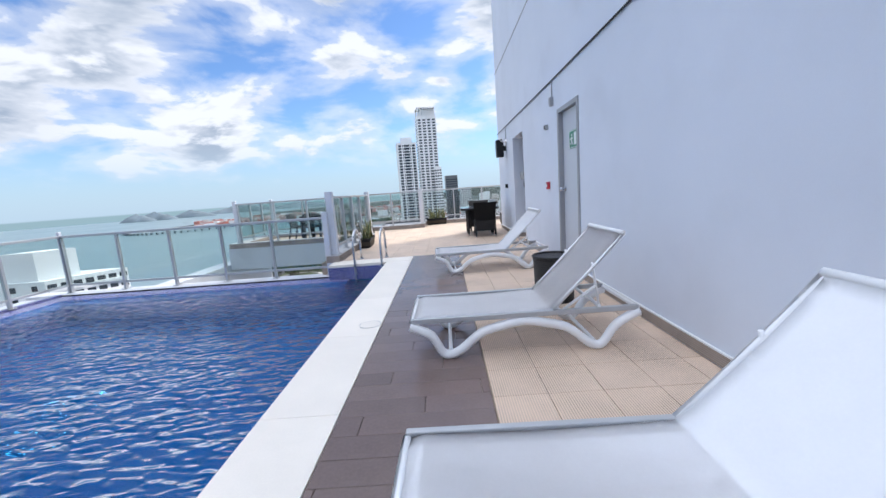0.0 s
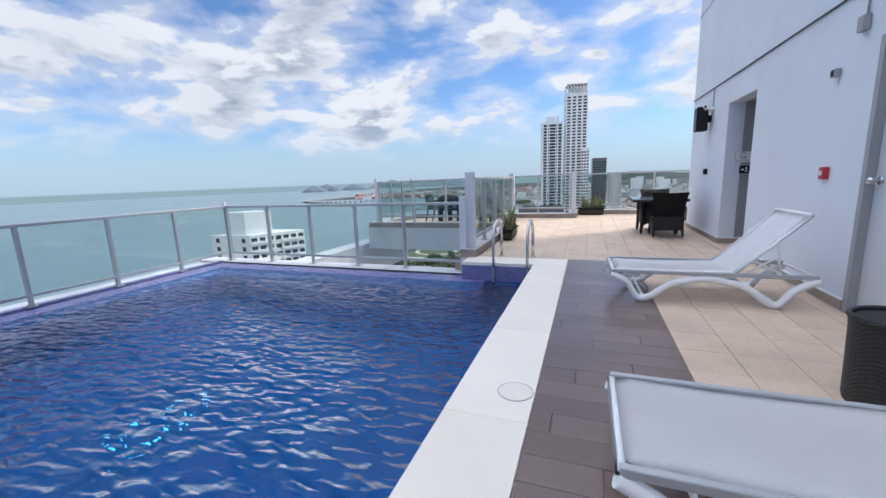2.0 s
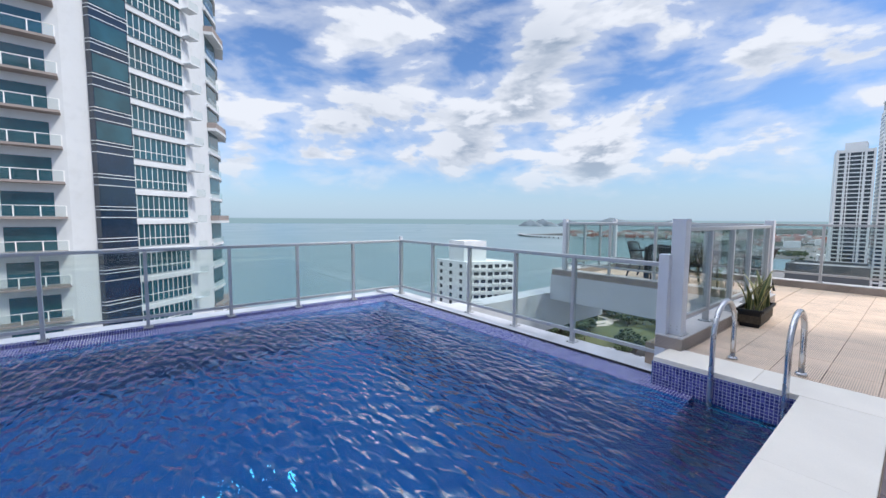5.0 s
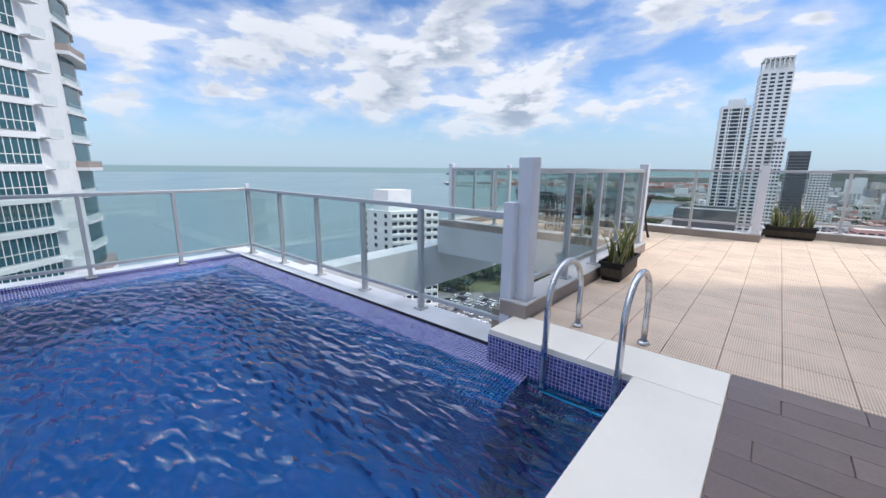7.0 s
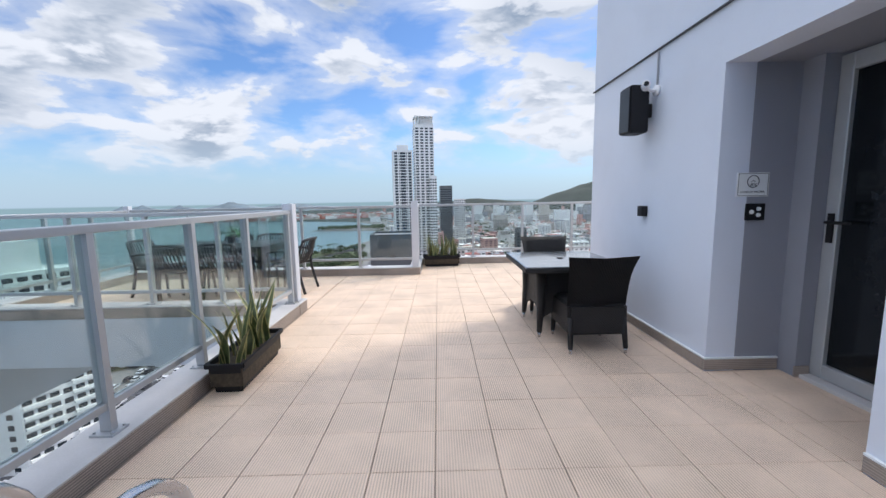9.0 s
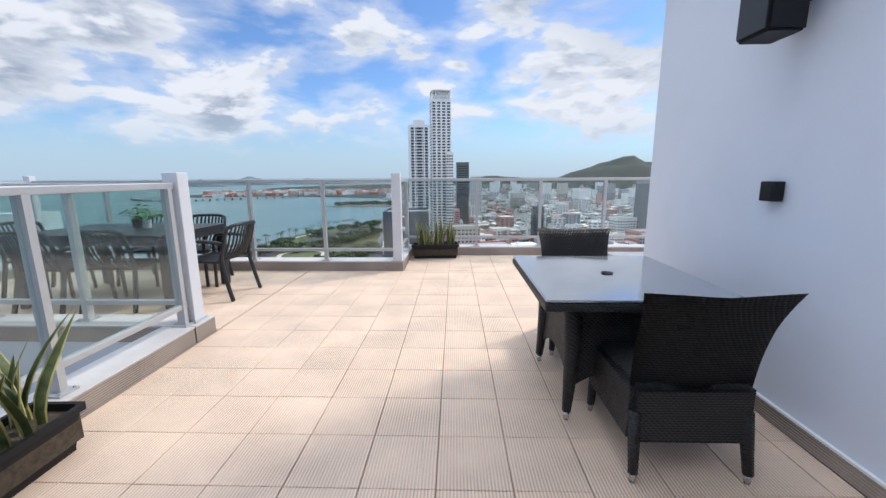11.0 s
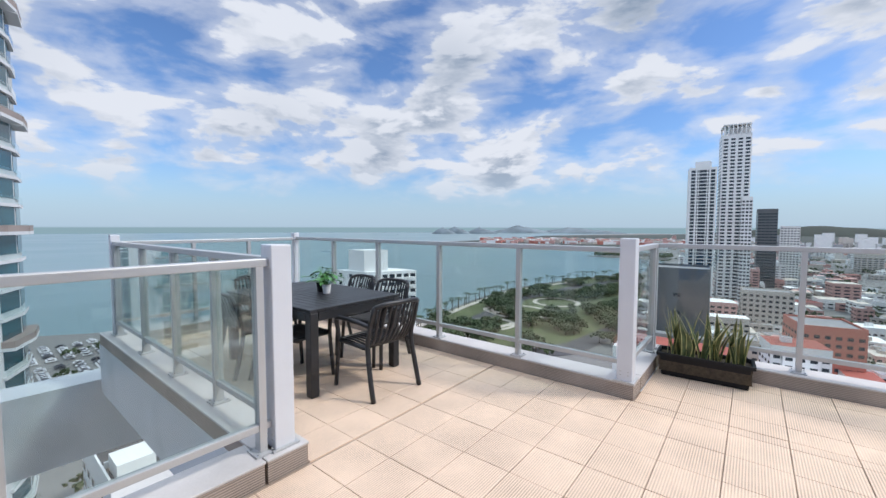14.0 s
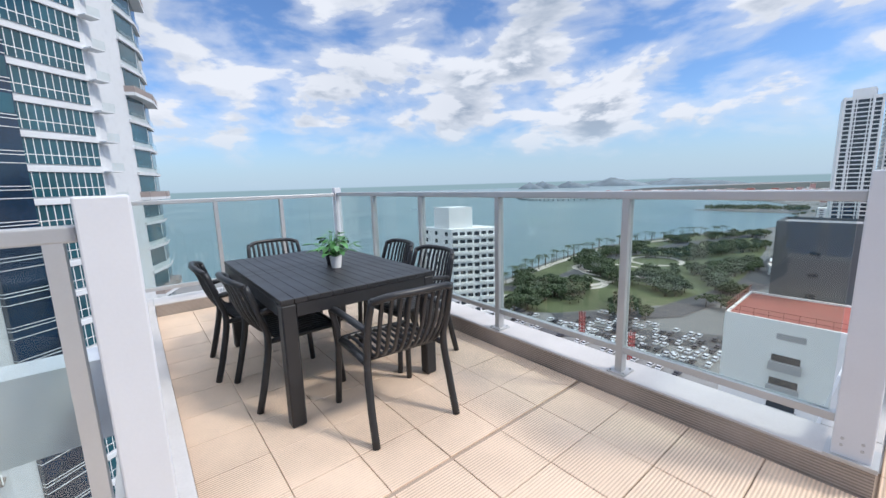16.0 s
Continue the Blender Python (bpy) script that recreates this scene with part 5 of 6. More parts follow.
def glass_tower():
    """Neighbouring high-rise: balcony bay, white wall, navy bay, ribbon windows, white pier, curved balconies."""
    e = empty("residential_tower", pose(0, 0, 0))
    z0, z1, pit = GZ, 66.0, 3.38
    P = [Vector(p) for p in ((-53.2, -25), (-54, -9.0), (-54.6, -7.0), (-56.6, -4.3), (-61.5, 2.0), (-66.5, 4.9), (-71, 6.9), (-75.6, 7.6), (-86, -2), (-80, -30))]
    bm = bmesh.new()
    lo, hi = [bm.verts.new((p.x, p.y, z0)) for p in P], [bm.verts.new((p.x, p.y, z1)) for p in P]
    for i in range(len(P)):
        bm.faces.new((lo[i], lo[(i + 1) % len(P)], hi[(i + 1) % len(P)], hi[i]))
    bm.faces.new(hi)
    link_mesh("wall", bm, M_TWHITE, e)
    nfl = int((z1 - z0) / pit)

    def on(i, u, out):
        a, b = P[i], P[i + 1]
        d = (b - a).normalized()
        return a + (b - a) * u + Vector((d.y, -d.x)) * out

    def panel(bm, i, u0, u1, za, zb, out, mi=0, thick=None):
        a, b = on(i, u0, out), on(i, u1, out)
        a0, b0 = on(i, u0, 0.0 if thick is None else out - thick), on(i, u1, 0.0 if thick is None else out - thick)
        v = [bm.verts.new((p.x, p.y, z)) for z in (za, zb) for p in (a0, b0, b, a)]
        for f in ((0, 1, 2, 3), (7, 6, 5, 4), (3, 2, 6, 7), (0, 3, 7, 4), (2, 1, 5, 6)):
            bm.faces.new([v[k] for k in f]).material_index = mi
    gl, sp, mu = bmesh.new(), bmesh.new(), bmesh.new()
    bal, rl = bmesh.new(), bmesh.new()
    # navy bay stands proud over the full height
    panel(gl, 2, -0.06, 1.04, z0, z1, 0.7, 1)
    for f in range(nfl):
        zb = z0 + f * pit
        for k in (0.15, 0.95, 1.3):
            panel(mu, 2, -0.065, 1.045, zb + k, zb + k + 0.06, 0.74)
        panel(gl, 2, -0.03, 1.01, zb + 1.45, zb + 3.3, 0.72, 0 if f > 22 else 1)
        # ribbon windows, two panes high
        panel(gl, 3, 0.0, 0.93, zb + 0.22, zb + 2.76, 0.12, 0)
        for k in range(12):
            panel(mu, 3, 0.93 * k / 11 - 0.004, 0.93 * k / 11 + 0.004, zb + 0.22, zb + 2.76, 0.15)
        panel(mu, 3, 0, 0.93, zb + 1.10, zb + 1.17, 0.15)
        panel(sp, 3, -0.02, 1.0, zb + 2.80, zb + 3.30, 0.35)
        panel(sp, 3, 0.93, 1.12, zb + 2.85, zb + 3.0, 1.5)
        panel(rl, 3, 0.95, 1.12, zb + 3.0, zb + 3.9, 1.5, thick=0.05)
        # small balconies on the white wall
        for u in (0.30, 0.82):
            panel(gl, 0, u - 0.11, u + 0.11, zb + 0.3, zb + 2.6, 0.04, 0)
            panel(bal, 0, u - 0.165, u + 0.165, zb + 0.02, zb + 0.24, 1.5)
            panel(rl, 0, u - 0.165, u + 0.165, zb + 0.24, zb + 1.25, 1.5, thick=0.05)
            for q in range(4):
                uu = u - 0.165 + 0.33 * q / 3
                panel(mu, 0, uu - 0.003, uu + 0.003, zb + 0.24, zb + 1.28, 1.53, thick=0.05)
            panel(mu, 0, u - 0.165, u + 0.165, zb + 1.25, zb + 1.31, 1.54, thick=0.08)
        # balconies round the far corner, deeper every third floor
        dp = 1.2 if f % 4 == 0 else 0.35
        for i in (5, 6):
            panel(gl, i, 0.08, 0.95, zb + 0.4, zb + 2.7, 0.05, 0)
            panel(sp, i, 0.0, 1.0, zb + 2.75, zb + 3.15, dp)
            panel(rl, i, 0.02, 0.98, zb + 3.15, zb + 4.05, dp - 0.03, thick=0.05)
        if f % 4 == 0:
            panel(bal, 5, 0.0, 1.0, zb + 3.15, zb + 3.9, 1.18)
            panel(bal, 6, 0.0, 1.0, zb + 3.15, zb + 3.9, 1.18)
    tagged(link_mesh("window", gl, [M_TEAL, M_NAVY], e), "teal and navy glazing", kind="stuff")
    tagged(link_mesh("spandrel", sp, M_TWHITE, e), "white floor bands", kind="stuff")
    tagged(link_mesh("mullion", mu, M_BW, e), "thin white glazing bars", kind="stuff")
    tagged(link_mesh("balcony", bal, M_BALC, e), "balcony slabs", kind="stuff")
    tagged(link_mesh("balcony_glass", rl, M_GLASS, e), "glass balcony fronts", kind="stuff")
    tagged(e, "tall white residential tower with teal ribbon windows and balconies", "high-rise")


glass_tower()


def far_towers():
    D = 450
    (ax, ay), (bx, by) = polar(5.05, D), polar(1.95, D + 12)
    e = building("far_tower", ax, ay, 20, 22, 56, 10, M_BW, "slender white tower with dark window bands", 3.2, 0.9, 0.72, 5.0)
    bm = bmesh.new()
    for k in (-10, -5.2, 5.2, 10):
        add_box(bm, k - 0.7, k + 0.7, -11.9, 11.9, GZ, 57, 0, pose(ax, ay, 0, 0, 0, 10))
    link_mesh("pier", bm, M_BW, e)
    box("crown", ax - 5, ax + 7, ay - 6, ay + 6, 56, 63, M_BW, e)
    e = building("far_tower", bx, by, 22, 20, 86, 10, M_BW, "tallest slender cream-white tower with small windows", 3.2, 0.62, 0.55, 4.4)
    x, y = polar(0.75, D + 6)
    building("far_tower", x, y, 8, 18, 28, 10, M_BW, "lower white wing beside the tallest tower", 3.2, 0.7, 0.5, 2.6)
    bm = bmesh.new()
    m = pose(bx, by, 0, 0, 0, 10)
    for k in range(7):
        add_box(bm, -10 + 3.2 * k, -9 + 3.2 * k, -10, -9, 86, 95, 0, m)
        add_box(bm, -10 + 3.2 * k, -9 + 3.2 * k, 9, 10, 86, 95, 0, m)
    add_box(bm, -10.5, 10.5, -10.5, 10.5, 95, 96, 0, m)
    add_box(bm, -6, 10, -6, 6, 86, 94, 0, m)
    link_mesh("crown", bm, M_BW, e)
    x, y = polar(-1.2, 600)
    building("dark_tower", x, y, 18, 18, 22, 5, M_DARKB, "dark glass office tower with a flat top", 3.4, 0.9, 0.5, 3.5)
    x, y = polar(-3.2, 640)
    building("white_midrise", x, y, 18, 16, 2, 0, M_BW, "white mid-rise block beside the towers", 3.1, 0.6, 0.45, 3)
    x, y = polar(-26.5, 520)
    building("grey_tower", x, y, 26, 24, -5, 12, M_BG, "pale grey ribbed office tower", 3.3, 0.55, 0.8, 2.4)
    x, y = polar(-30, 560)
    building("grey_tower", x, y, 30, 24, -8, 12, M_BG, "grey office tower with ribbon windows", 3.3, 0.95, 0.45, 4)
    x, y = polar(-12.1, 430)
    building("dark_midrise", x, y, 11, 12, -31, 0, M_DARKB, "narrow dark mid-rise block", 3.2, 0.7, 0.5, 3)


far_towers()


def bay_block():
    e = empty("apartment_block", pose(0, 0, 0))
    a, b, c = Vector(polar(53.35, 158)), Vector(polar(49.0, 146)), Vector(polar(41.85, 152))
    bk = a + (c - b)
    foot = [b, c, bk, a]
    top = -15.5
    bm = bmesh.new()
    lo, hi = [bm.verts.new((p.x, p.y, GZ)) for p in foot], [bm.verts.new((p.x, p.y, top)) for p in foot]
    for i in range(4):
        bm.faces.new((lo[i], lo[(i + 1) % 4], hi[(i + 1) % 4], hi[i]))
    bm.faces.new(hi)
    u, v = (c - b), (a - b)
    q = [b + u * s + v * t for s, t in ((0.08, 0.2), (0.55, 0.2), (0.55, 0.7), (0.08, 0.7))]
    lo, hi = [bm.verts.new((p.x, p.y, top)) for p in q], [bm.verts.new((p.x, p.y, top + 8)) for p in q]
    for i in range(4):
        bm.faces.new((lo[i], lo[(i + 1) % 4], hi[(i + 1) % 4], hi[i]))
    bm.faces.new(hi)
    link_mesh("wall", bm, M_BW, e)
    bm = bmesh.new()
    face_windows(bm, b, c, GZ, top, 3.0, 0.72, 0.5, 2.6)
    face_windows(bm, a, b, GZ, top, 3.0, 0.28, 0.5, 5.5)
    tagged(link_mesh("window", bm, M_BWIN, e), "rows of dark windows", kind="stuff")
    bm = bmesh.new()
    d = u.normalized()
    nn = Vector((d.y, -d.x))
    for f in range(18):
        z = GZ + 3 * f + 0.2
        for s0 in (0.02, 0.55):
            p0, p1 = b + u * s0, b + u * (s0 + 0.4)
            vs = [bm.verts.new((p.x, p.y, zz)) for zz in (z, z + 0.9) for p in (p0, p1, p1 + nn * 0.9, p0 + nn * 0.9)]
            for k in ((0, 1, 2, 3), (7, 6, 5, 4), (3, 2, 6, 7), (0, 3, 7, 4), (2, 1, 5, 6)):
                bm.faces.new([vs[i] for i in k])
    tagged(link_mesh("balcony", bm, M_BW, e), "shallow white balconies", kind="stuff")
    tagged(e, "white slab apartment block with many small windows", "building")


bay_block()


def red_roof_block():
    e = building("office_block", -8.5, 72.5, 15, 14, -17.2, 2, M_BW, "white block with a red flat roof terrace", 3.2, 0.0001, 0.01, 40, roofm=M_RTER, parapet=0.25)
    bm = bmesh.new()
    m = pose(-8.5, 72.5, 0, 0, 0, 2)
    for f in range(7):
        z = -20.2 - 3.15 * f
        if f == 0:
            add_box(bm, -1.9, 0.9, -7.08, -6.9, z + 0.9, z + 1.7, 0, m)
        else:
            add_box(bm, -2.4, 0.8, -7.6, -6.9, z, z + 1.1, 0, m)
            add_box(bm, -2.2, 0.6, -7.08, -6.9, z + 1.1, z + 2.0, 1, m)
    tagged(link_mesh("balcony", bm, [M_BG, M_BWIN], e), "grey balcony boxes", kind="stuff")
    bm = bmesh.new()
    for sx in range(11):
        add_box(bm, -7.4 + 1.48 * sx - 0.03, -7.4 + 1.48 * sx + 0.03, -6.9, -6.84, -17, -15.9, 0, m)
        add_box(bm, -7.43, -7.37, -6.9 + 1.35 * sx, -6.84 + 1.35 * sx, -17, -15.9, 0, m)
    for z in (-16.5, -15.9):
        add_box(bm, -7.4, 7.4, -6.9, -6.85, z, z + 0.06, 0, m)
        add_box(bm, -7.42, -7.37, -6.9, 6.8, z, z + 0.06, 0, m)
    link_mesh("roof_railing", bm, M_RTER, e)
    building("grey_block", -9.8, 86, 9.6, 9, -6.2, 3, M_DARKB, "dark grey windowless lift tower block", 3.2, 0.12, 0.2, 9, parapet=0.4)


red_roof_block()


def mid_city():
    for az, d, w, dd, h, t, mt, lb in ((-6.2, 230, 20, 22, 31, 12, M_BR, "brick-red block with white window frames"), (-19.5, 290, 46, 22, 13, 8, M_BR, "long brick-red building with a grey roof"),
                                     (-1.5, 330, 26, 16, 30, 5, M_BC, "cream ribbed office block"), (-17, 380, 60, 40, 12, 8, M_BG, "low grey market hall"), (6.5, 330, 14, 14, 28, 0, M_BW, "white block by the towers"),
                                     (-27, 420, 44, 20, 20, 10, M_BP, "pink and white apartment building"), (-24, 520, 40, 18, 22, 10, M_BW, "white apartment building with rows of windows"), (1.0, 220, 16, 14, 22, 4, M_BC, "cream apartment block with flat roof"),
                                     (56, 62, 16, 12, 38, 20, M_BW, "white low building with a roof court"), (78, 44, 14, 11, 30, 12, M_BW, "white building with a red roof court"), (73.5, 88, 22, 20, 32, 0, M_BW, "white low building with a dark flat roof")):
        x, y = polar(az, d)
        building("city_building", x, y, w, dd, GZ + h, t, mt, lb, 3.2, 0.55, 0.45, 3.2, group="city buildings", roofm=M_ROAD if "dark flat" in lb else None)


mid_city()


def roof_bays():
    """Painted bays and low walls on the dark roof under the light well."""
    x, y = polar(73.5, 88)
    z = GZ + 32
    e = empty("roof_deck", pose(x, y, z))
    bm = bmesh.new()
    for k in range(8):
        add_box(bm, -9 + 1.3 * k, -8.85 + 1.3 * k, 4.5, 8.6, 0.0, 0.03)
    add_box(bm, -9, 9, 4.3, 4.45, 0.0, 0.03)
    tagged(link_mesh("marking", bm, M_BW, e), "white painted bay lines")
    bm = bmesh.new()
    add_box(bm, -10.5, 10.5, -2.2, -1.7, 0.0, 1.1)
    add_box(bm, 4.0, 4.4, -9.5, -2.2, 0.0, 1.1)
    add_box(bm, 4.8, 10.2, -9, -4, 0.0, 2.6)
    link_mesh("low_wall", bm, M_BW, e)
    tagged(e, "white low walls and painted bays on a dark roof", "roof deck")


roof_bays()


def city_carpet():
    rnd = random.Random(21)
    mats = [M_BW, M_BC, M_BG, M_BP, M_BR, M_RTER, M_RGRY, M_BWIN]
    bm = bmesh.new()
    count = 0
    while count < 2300:
        az, d = rnd.uniform(-62, 9.5), 190 + 2300 * rnd.random() ** 1.5
        if az > 4 and (d < 330 or 760 < d < 1300):
            continue
        if d > 1350 and rnd.random() < 0.25:
            continue
        x, y = polar(az, d)
        if abs((az + 14) - (d - 230) * 9.5 / 1050) < 600 / d and d < 1300:
            continue
        w, dd = rnd.uniform(7, 20) * (1.8 if rnd.random() < 0.12 else 1), rnd.uniform(7, 18)
        h = rnd.choice((3.5, 4, 5, 6, 6.5, 7, 9, 10)) if rnd.random() < 0.94 else rnd.uniform(14, 28)
        mi = rnd.choice((0, 0, 0, 1, 0, 1, 2, 3, 3))
        roof = rnd.choice((5, 5, 6, 6, 0, 0, 0, 1, 1, 3))
        turn = 12 + rnd.uniform(-4, 4)
        c = block(bm, x, y, w, dd, GZ, GZ + h, turn, mi, roof)
        if d < 900:
            for i in range(4):
                face_windows(bm, c[i], c[(i + 1) % 4], GZ, GZ + h - 0.3, 3.0, 0.6, 0.42, 3.0 if d < 450 else 5.0, 0.08, 7)
            if rnd.random() < 0.6:
                block(bm, x + rnd.uniform(-3, 3), y + rnd.uniform(-3, 3), 3, 3, GZ + h, GZ + h + 2, turn, mi, 6)
        count += 1
    tagged(link_mesh("city_houses", bm, mats), "dense low city of white, cream and red-roofed houses", "houses", kind="stuff")
    bm = bmesh.new()
    for i in range(320):                     # far shore town
        az, d = rnd.uniform(6, 33), rnd.uniform(1690, 2300)
        x, y = polar(az, d)
        block(bm, x, y, rnd.uniform(15, 40), rnd.uniform(10, 20), GZ, GZ + rnd.uniform(5, 14), rnd.uniform(0, 60), rnd.choice((0, 1, 3, 4)), rnd.choice((4, 5, 0, 6)))
    for i in range(46):                      # taller blocks on the skyline
        az, d = rnd.uniform(-55, -2), rnd.uniform(900, 2200)
        x, y = polar(az, d)
        c = block(bm, x, y, rnd.uniform(16, 30), rnd.uniform(14, 24), GZ, GZ + rnd.uniform(28, 55), rnd.uniform(0, 20), rnd.choice((0, 0, 1, 2)), 6)
        for k in range(4):
            face_windows(bm, c[k], c[(k + 1) % 4], GZ, GZ + 27, 3.4, 0.7, 0.45, 6, 0.1, 7)
    tagged(link_mesh("far_houses", bm, mats), "scattered far blocks and houses", "houses", kind="stuff")
    # houses in the lower foreground on the bay side
    bm = bmesh.new()
    for i in range(46):
        az, d = rnd.uniform(50, 100), rnd.uniform(85, 240)
        if 47 < az < 56 and d > 130:
            continue
        x, y = polar(az, d)
        if x < -46 and y < 14:
            continue
        w, h = rnd.uniform(9, 18), rnd.choice((6, 9, 12, 15))
        c = block(bm, x, y, w, rnd.uniform(8, 14), GZ, GZ + h, 20, rnd.choice((0, 0, 1, 2)), rnd.choice((6, 0, 5)))
        for k in range(4):
            face_windows(bm, c[k], c[(k + 1) % 4], GZ, GZ + h - 0.3, 3.0, 0.6, 0.42, 3.0, 0.08, 7)
    tagged(link_mesh("shore_houses", bm, mats), "low houses between the tower and the shore", "houses", kind="stuff")


city_carpet()


def crown(bm, x, y, z, r, h, rnd, n):
    for i in range(n):
        a, u = rnd.uniform(0, 6.28), rnd.random() ** 0.5
        ph = rnd.uniform(-0.25, 1.0)
        c = Vector((x + r * u * math.cos(a) * math.cos(ph), y + r * u * math.sin(a) * math.cos(ph), z + h * (0.5 + 0.5 * math.sin(ph) * rnd.uniform(0.6, 1.1))))
        s = r * rnd.uniform(0.16, 0.34)
        d1 = Vector((rnd.gauss(0, 1), rnd.gauss(0, 1), rnd.gauss(0, 0.6))).normalized()
        d2 = d1.orthogonal().normalized()
        d3 = d1.cross(d2)
        v = [bm.verts.new(c + k) for k in (d1 * s, d2 * s, -d1 * s * 0.8, -d2 * s, d3 * s * 0.7, -d3 * s * 0.6)]
        for f in ((0, 1, 4), (1, 2, 4), (2, 3, 4), (3, 0, 4), (1, 0, 5), (2, 1, 5), (3, 2, 5), (0, 3, 5)):
            bm.faces.new([v[k] for k in f])


def greenery():
    rnd = random.Random(5)
    bm = bmesh.new()
    n = 0
    while n < 680:
        az, d = rnd.uniform(11, 49), rnd.uniform(215, 600)
        lim = 283 + max(0, 41 - az) * 11.5
        if d > lim - 12 or (az < 20 and d < 250):
            continue
        if noise.noise((az * 0.22, d * 0.018, 3.0)) < 0.02:
            continue
        x, y = polar(az, d)
        r = rnd.uniform(2.4, 5.6)
        sweep(bm, [(x, y, GZ), (x, y, GZ + r * 0.8)], [0.35, 0.2], 5, mi=1)
        crown(bm, x, y, GZ + r * 0.5, r, r * 1.1, rnd, 30)
        n += 1
    for i in range(1100):                     # street trees
        az, d = rnd.uniform(-60, 9), 190 + 1000 * rnd.random()
        x, y = polar(az, d)
        r = rnd.uniform(3, 6)
        crown(bm, x, y, GZ + 2, r, r, rnd, 10)
    for i in range(90):                      # wooded point and shore by the car park
        az, d = rnd.uniform(8, 17), rnd.uniform(990, 1090)
        x, y = polar(az, d)
        crown(bm, x, y, GZ + 1, 9, 8, rnd, 9)
    for i in range(60):
        az, d = rnd.uniform(52, 95), rnd.uniform(60, 300)
        x, y = polar(az, d)
        if x > -50 or y > 16:
            crown(bm, x, y, GZ + 2, 4, 4.5, rnd, 20)
    tagged(link_mesh("park_trees", bm, [M_TREE, M_TRUNK]), "dense green trees of the park and streets", "trees", kind="stuff")
    bm = bmesh.new()
    for i in range(70):                      # palms along the promenade
        az = 47 - 33 * i / 70 + rnd.uniform(-0.4, 0.4)
        d = 268 + max(0, 41.7 - az) * 12.3 + rnd.uniform(-5, 5)
        x, y = polar(az, d)
        h = rnd.uniform(8, 12)
        sweep(bm, [(x, y, GZ), (x + rnd.uniform(-.5, .5), y, GZ + h)], [0.3, 0.2], 5, mi=1)
        for k in range(11):
            a = 6.2832 * k / 11 + rnd.uniform(-.2, .2)
            dv, sd = Vector((math.cos(a), math.sin(a), 0)), Vector((-math.sin(a), math.cos(a), 0))
            prev = None
            for q in range(4):
                u = q / 3
                c = Vector((x, y, GZ + h)) + dv * 4.4 * u + Vector((0, 0, 1.5 * u - 3.0 * u * u))
                row = [bm.verts.new(c + sd * 0.5 * (1 - u * 0.7)), bm.verts.new(c - sd * 0.5 * (1 - u * 0.7))]
                if prev:
                    bm.faces.new((prev[0], prev[1], row[1], row[0]))
                prev = row
    tagged(link_mesh("palm_trees", bm, [M_TREE, M_TRUNK]), "row of tall palms along the waterfront promenade", "trees", kind="stuff")


greenery()


def car_parks():
    rnd = random.Random(9)
    bm = bmesh.new()
    for az0, d0, nx, ny in ((85, 300, 12, 9), (80, 260, 9, 8), (33, 172, 30, 8), (22, 195, 20, 6), (42, 150, 14, 8), (30, 135, 16, 5), (62, 120, 8, 5)):
        cx, cy = polar(az0, d0)
        for i in range(nx):
            for j in range(ny):
                if rnd.random() < 0.3:
                    continue
                m = pose(cx + (i - nx / 2) * 3.1, cy + (j - ny / 2) * 7.0, GZ + 0.4, 0, 0, 90 + rnd.uniform(-4, 4))
                mi = rnd.choice((0, 0, 0, 1))
                add_box(bm, -2.1, 2.1, -0.88, 0.88, 0.25, 0.85, mi, m)
                add_box(bm, -1.3, 1.0, -0.78, 0.78, 0.85, 1.4, 1, m)
                add_box(bm, -1.1, 0.8, -0.74, 0.74, 1.4, 1.46, mi, m)
    tagged(link_mesh("parked_cars", bm, [M_CARW, M_CARD]), "rows of parked cars in open lots", "cars", kind="stuff")
    for az, d, h in ((30.5, 178, 14), (24, 165, 12)):
        x, y = polar(az, d)
        e = empty("crane_mast", pose(x, y, GZ))
        bm = bmesh.new()
        for sx in (-0.8, 0.8):
            for sy in (-0.8, 0.8):
                add_box(bm, sx - 0.15, sx + 0.15, sy - 0.15, sy + 0.15, 0, h)
        for k in range(int(h / 1.6)):
            add_box(bm, -0.9, 0.9, -0.9, 0.9, k * 1.6, k * 1.6 + 0.25)
        link_mesh("lattice", bm, M_CRANE, e)
        tagged(e, "red lattice mast on the building site", "mast", "red masts")


car_parks()


# ---- paving pieces, last ----
def piece_mesh(name, sx, sy, h, mt, bev=0.0025):
    bm = bmesh.new()
    add_box(bm, 0, sx, 0, sy, -h, 0)
    top = [ed for ed in bm.edges if all(v.co.z > -1e-6 for v in ed.verts)]
    bmesh.ops.bevel(bm, geom=top, offset=bev, segments=1, affect="EDGES")
    me = bpy.data.meshes.new(name)
    bmesh.ops.recalc_face_normals(bm, faces=bm.faces)
    bm.to_mesh(me)
    bm.free()
    me.materials.append(mt)
    return me


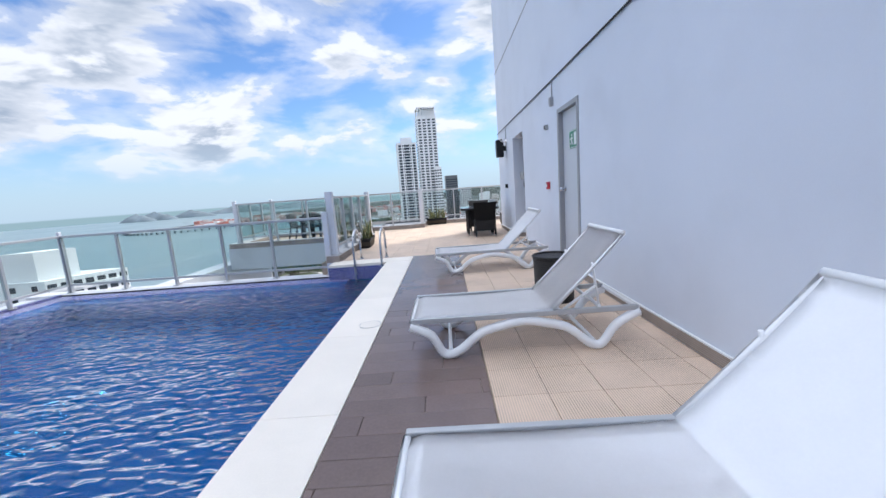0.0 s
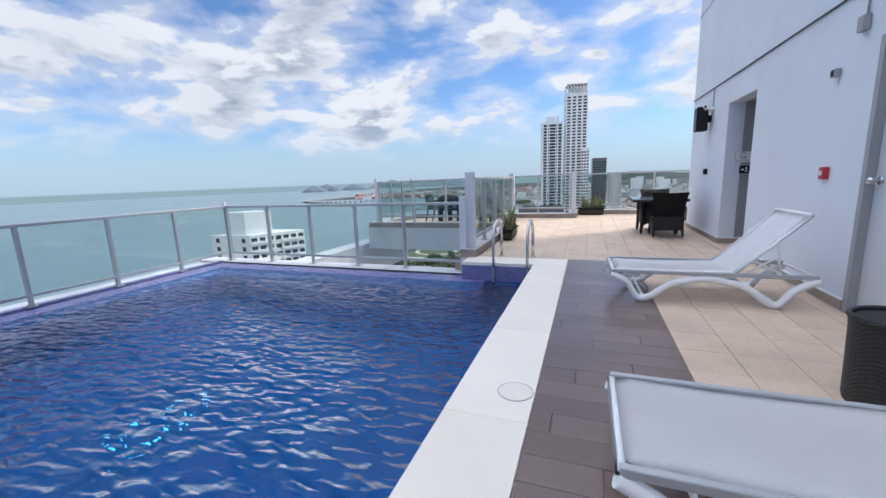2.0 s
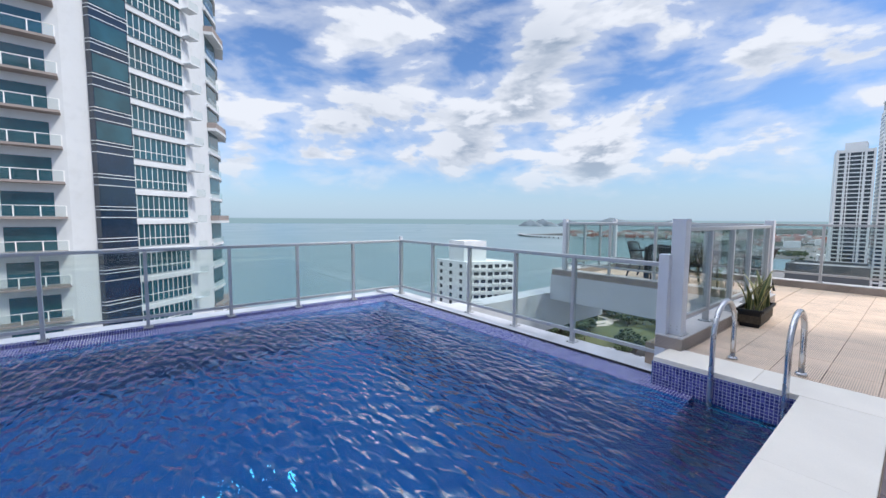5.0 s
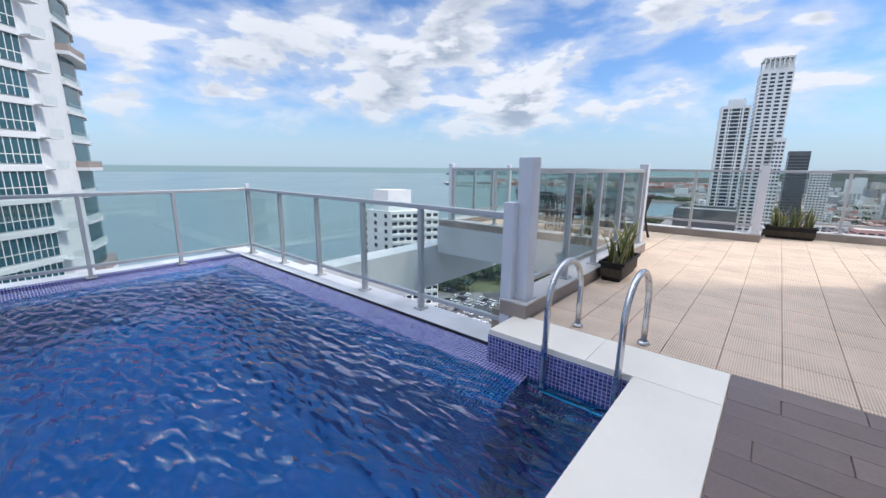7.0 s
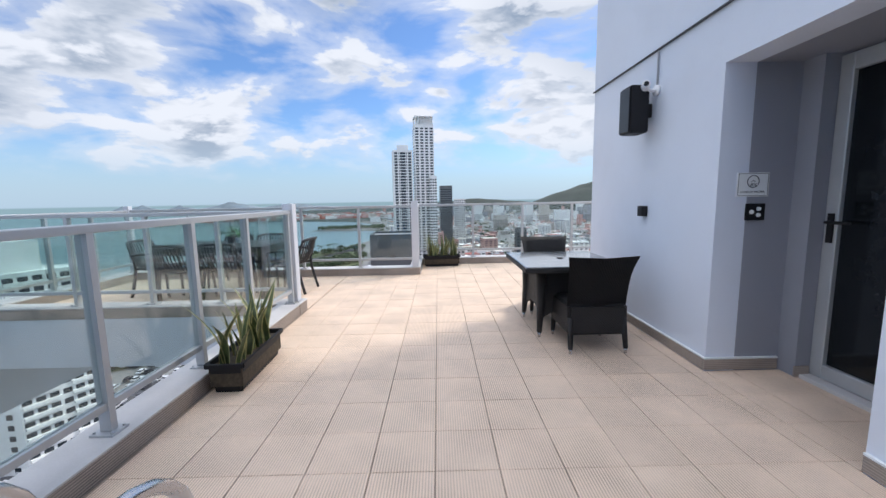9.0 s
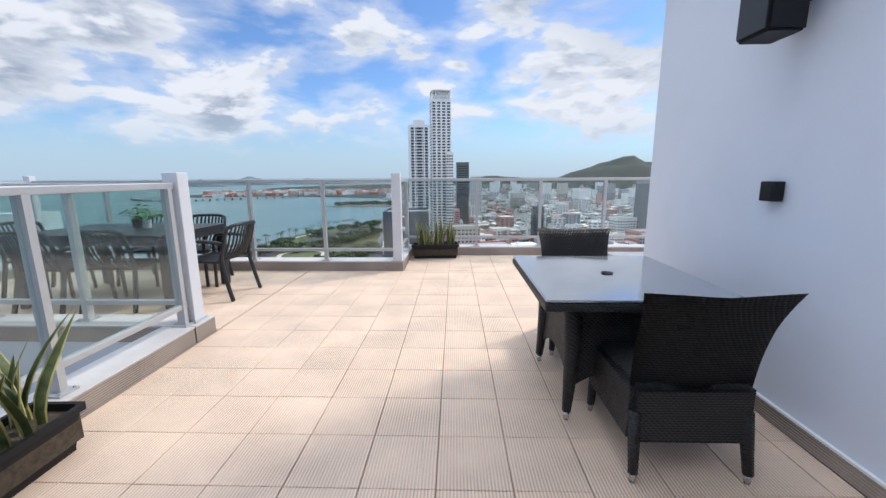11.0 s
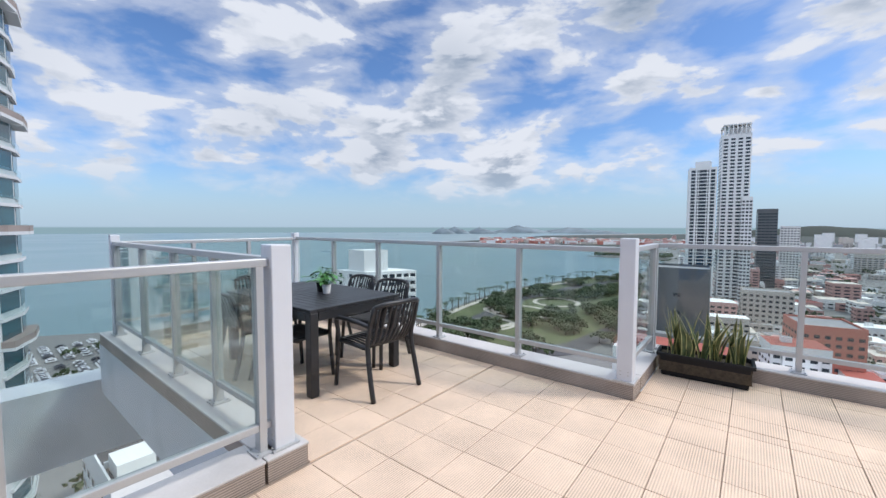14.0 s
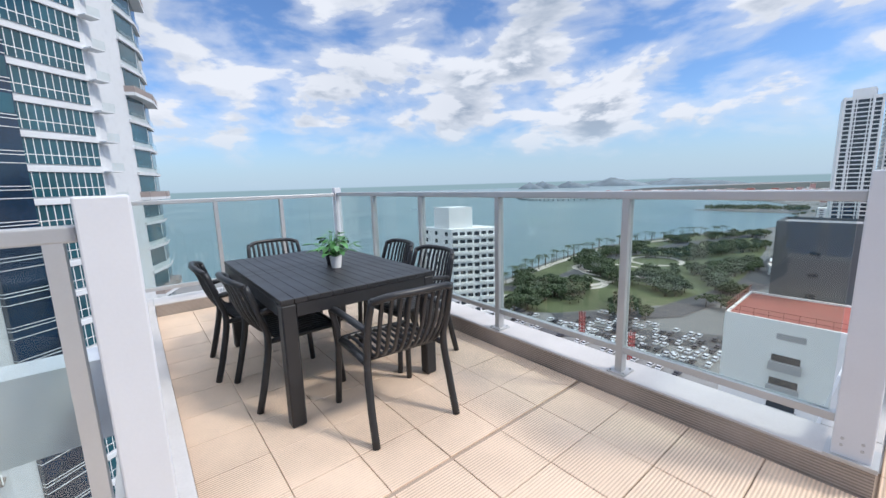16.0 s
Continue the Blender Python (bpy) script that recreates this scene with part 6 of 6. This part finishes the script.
def pave(name, label, x0, x1, y0, y1, ox, oy, sx, sy, mt, part, gap=0.0032, stagger=False, near=None):
    """Pieces clipped to a rectangle, one object each; past the near stretch one joined part."""
    e = struct(empty(name), label, "floor")
    cache, bm, rnd = {}, bmesh.new(), random.Random(len(name))
    j = math.floor((y0 - oy) / sy)
    while oy + j * sy < y1 - 1e-4:
        off = ((j * 0.37) % 1.0) * sx if stagger else 0
        i = math.floor((x0 - ox - off) / sx)
        while ox + off + i * sx < x1 - 1e-4:
            a, b = max(x0, ox + off + i * sx) + gap / 2, min(x1, ox + off + (i + 1) * sx) - gap / 2
            c, d = max(y0, oy + j * sy) + gap / 2, min(y1, oy + (j + 1) * sy) - gap / 2
            i += 1
            if b - a < 0.015 or d - c < 0.015:
                continue
            z = rnd.uniform(-0.0012, 0.0012)
            if near is None or near(a, c):
                key = (round(b - a, 3), round(d - c, 3))
                if key not in cache:
                    cache[key] = piece_mesh(part, b - a, d - c, 0.011, mt)
                o = new(part, cache[key])
                o.parent = e
                o.location = (a, c, z)
            else:
                add_box(bm, a, b, c, d, -0.011, z)
        j += 1
    if len(bm.faces):
        tagged(link_mesh(part + "_rest", bm, mt, e), "further pieces of the same paving", kind="stuff")
    else:
        bm.free()
    return e


TX, TY, GX, GY = 0.318, 0.332, 0.240, 0.046
pave("floor_terrace", "beige ribbed ceramic terrace tiles with dark joints", KX + 0.002, WX - 0.016, 0.004, 5.795, GX, GY, TX, TY, M_TILE, "tile")
pave("floor_corner", "beige ribbed ceramic tiles by the city railing", -0.055, WX - 0.016, 5.80, 6.88, GX, GY, TX, TY, M_TILE, "tile")
pave("floor_dining", "beige ribbed ceramic tiles under the dining table", -5.05, KX - 0.002, 3.706, 5.795, GX, GY, TX, TY, M_TILE, "tile")
pave("floor_east", "beige ribbed ceramic tiles behind the corner", WX - 0.014, 9.2, Y_END + 0.02, 6.88, GX, GY, TX, TY, M_TILE, "tile", near=lambda a, c: a < 3.2)
pave("floor_recess", "beige tiles in the entrance recess", WX - 0.014, 2.9, 0.645, 1.73, GX, GY, TX, TY, M_TILE, "tile")
pave("floor_lounge", "beige ribbed tiles beside the wall under the loungers", 0.862, WX - 0.016, -13, 0.0, 0.862, -4.835, 0.315, 0.325, M_TILE, "tile", near=lambda a, c: c > -9)
pave("floor_wood", "dark brown wood-look plank tiles along the pool", 0.004, 0.858, -13, 0.0, 0.0, 0.0, 0.9, 0.17, M_WOOD, "plank", gap=0.003, stagger=True)
pave("coping_side", "cream stone coping slabs along the pool", -0.45, 0.0, -13, -0.435, -0.45, -0.435, 0.45, 1.2, M_COPING, "slab", gap=0.002)
pave("coping_end", "cream stone coping slabs at the ladder", -1.49, 0.0, -0.432, 0.0, -1.49, -0.432, 0.75, 0.432, M_COPING, "slab", gap=0.002)
struct(box("coping_bed", -0.45, -0.001, -13, -0.43, -0.045, -0.012, M_COPING), "stone edge under the coping", "coping")
struct(box("coping_bed_end", -1.49, -0.001, -0.43, 0.0, -0.045, -0.012, M_COPING), "stone edge under the coping", "coping")
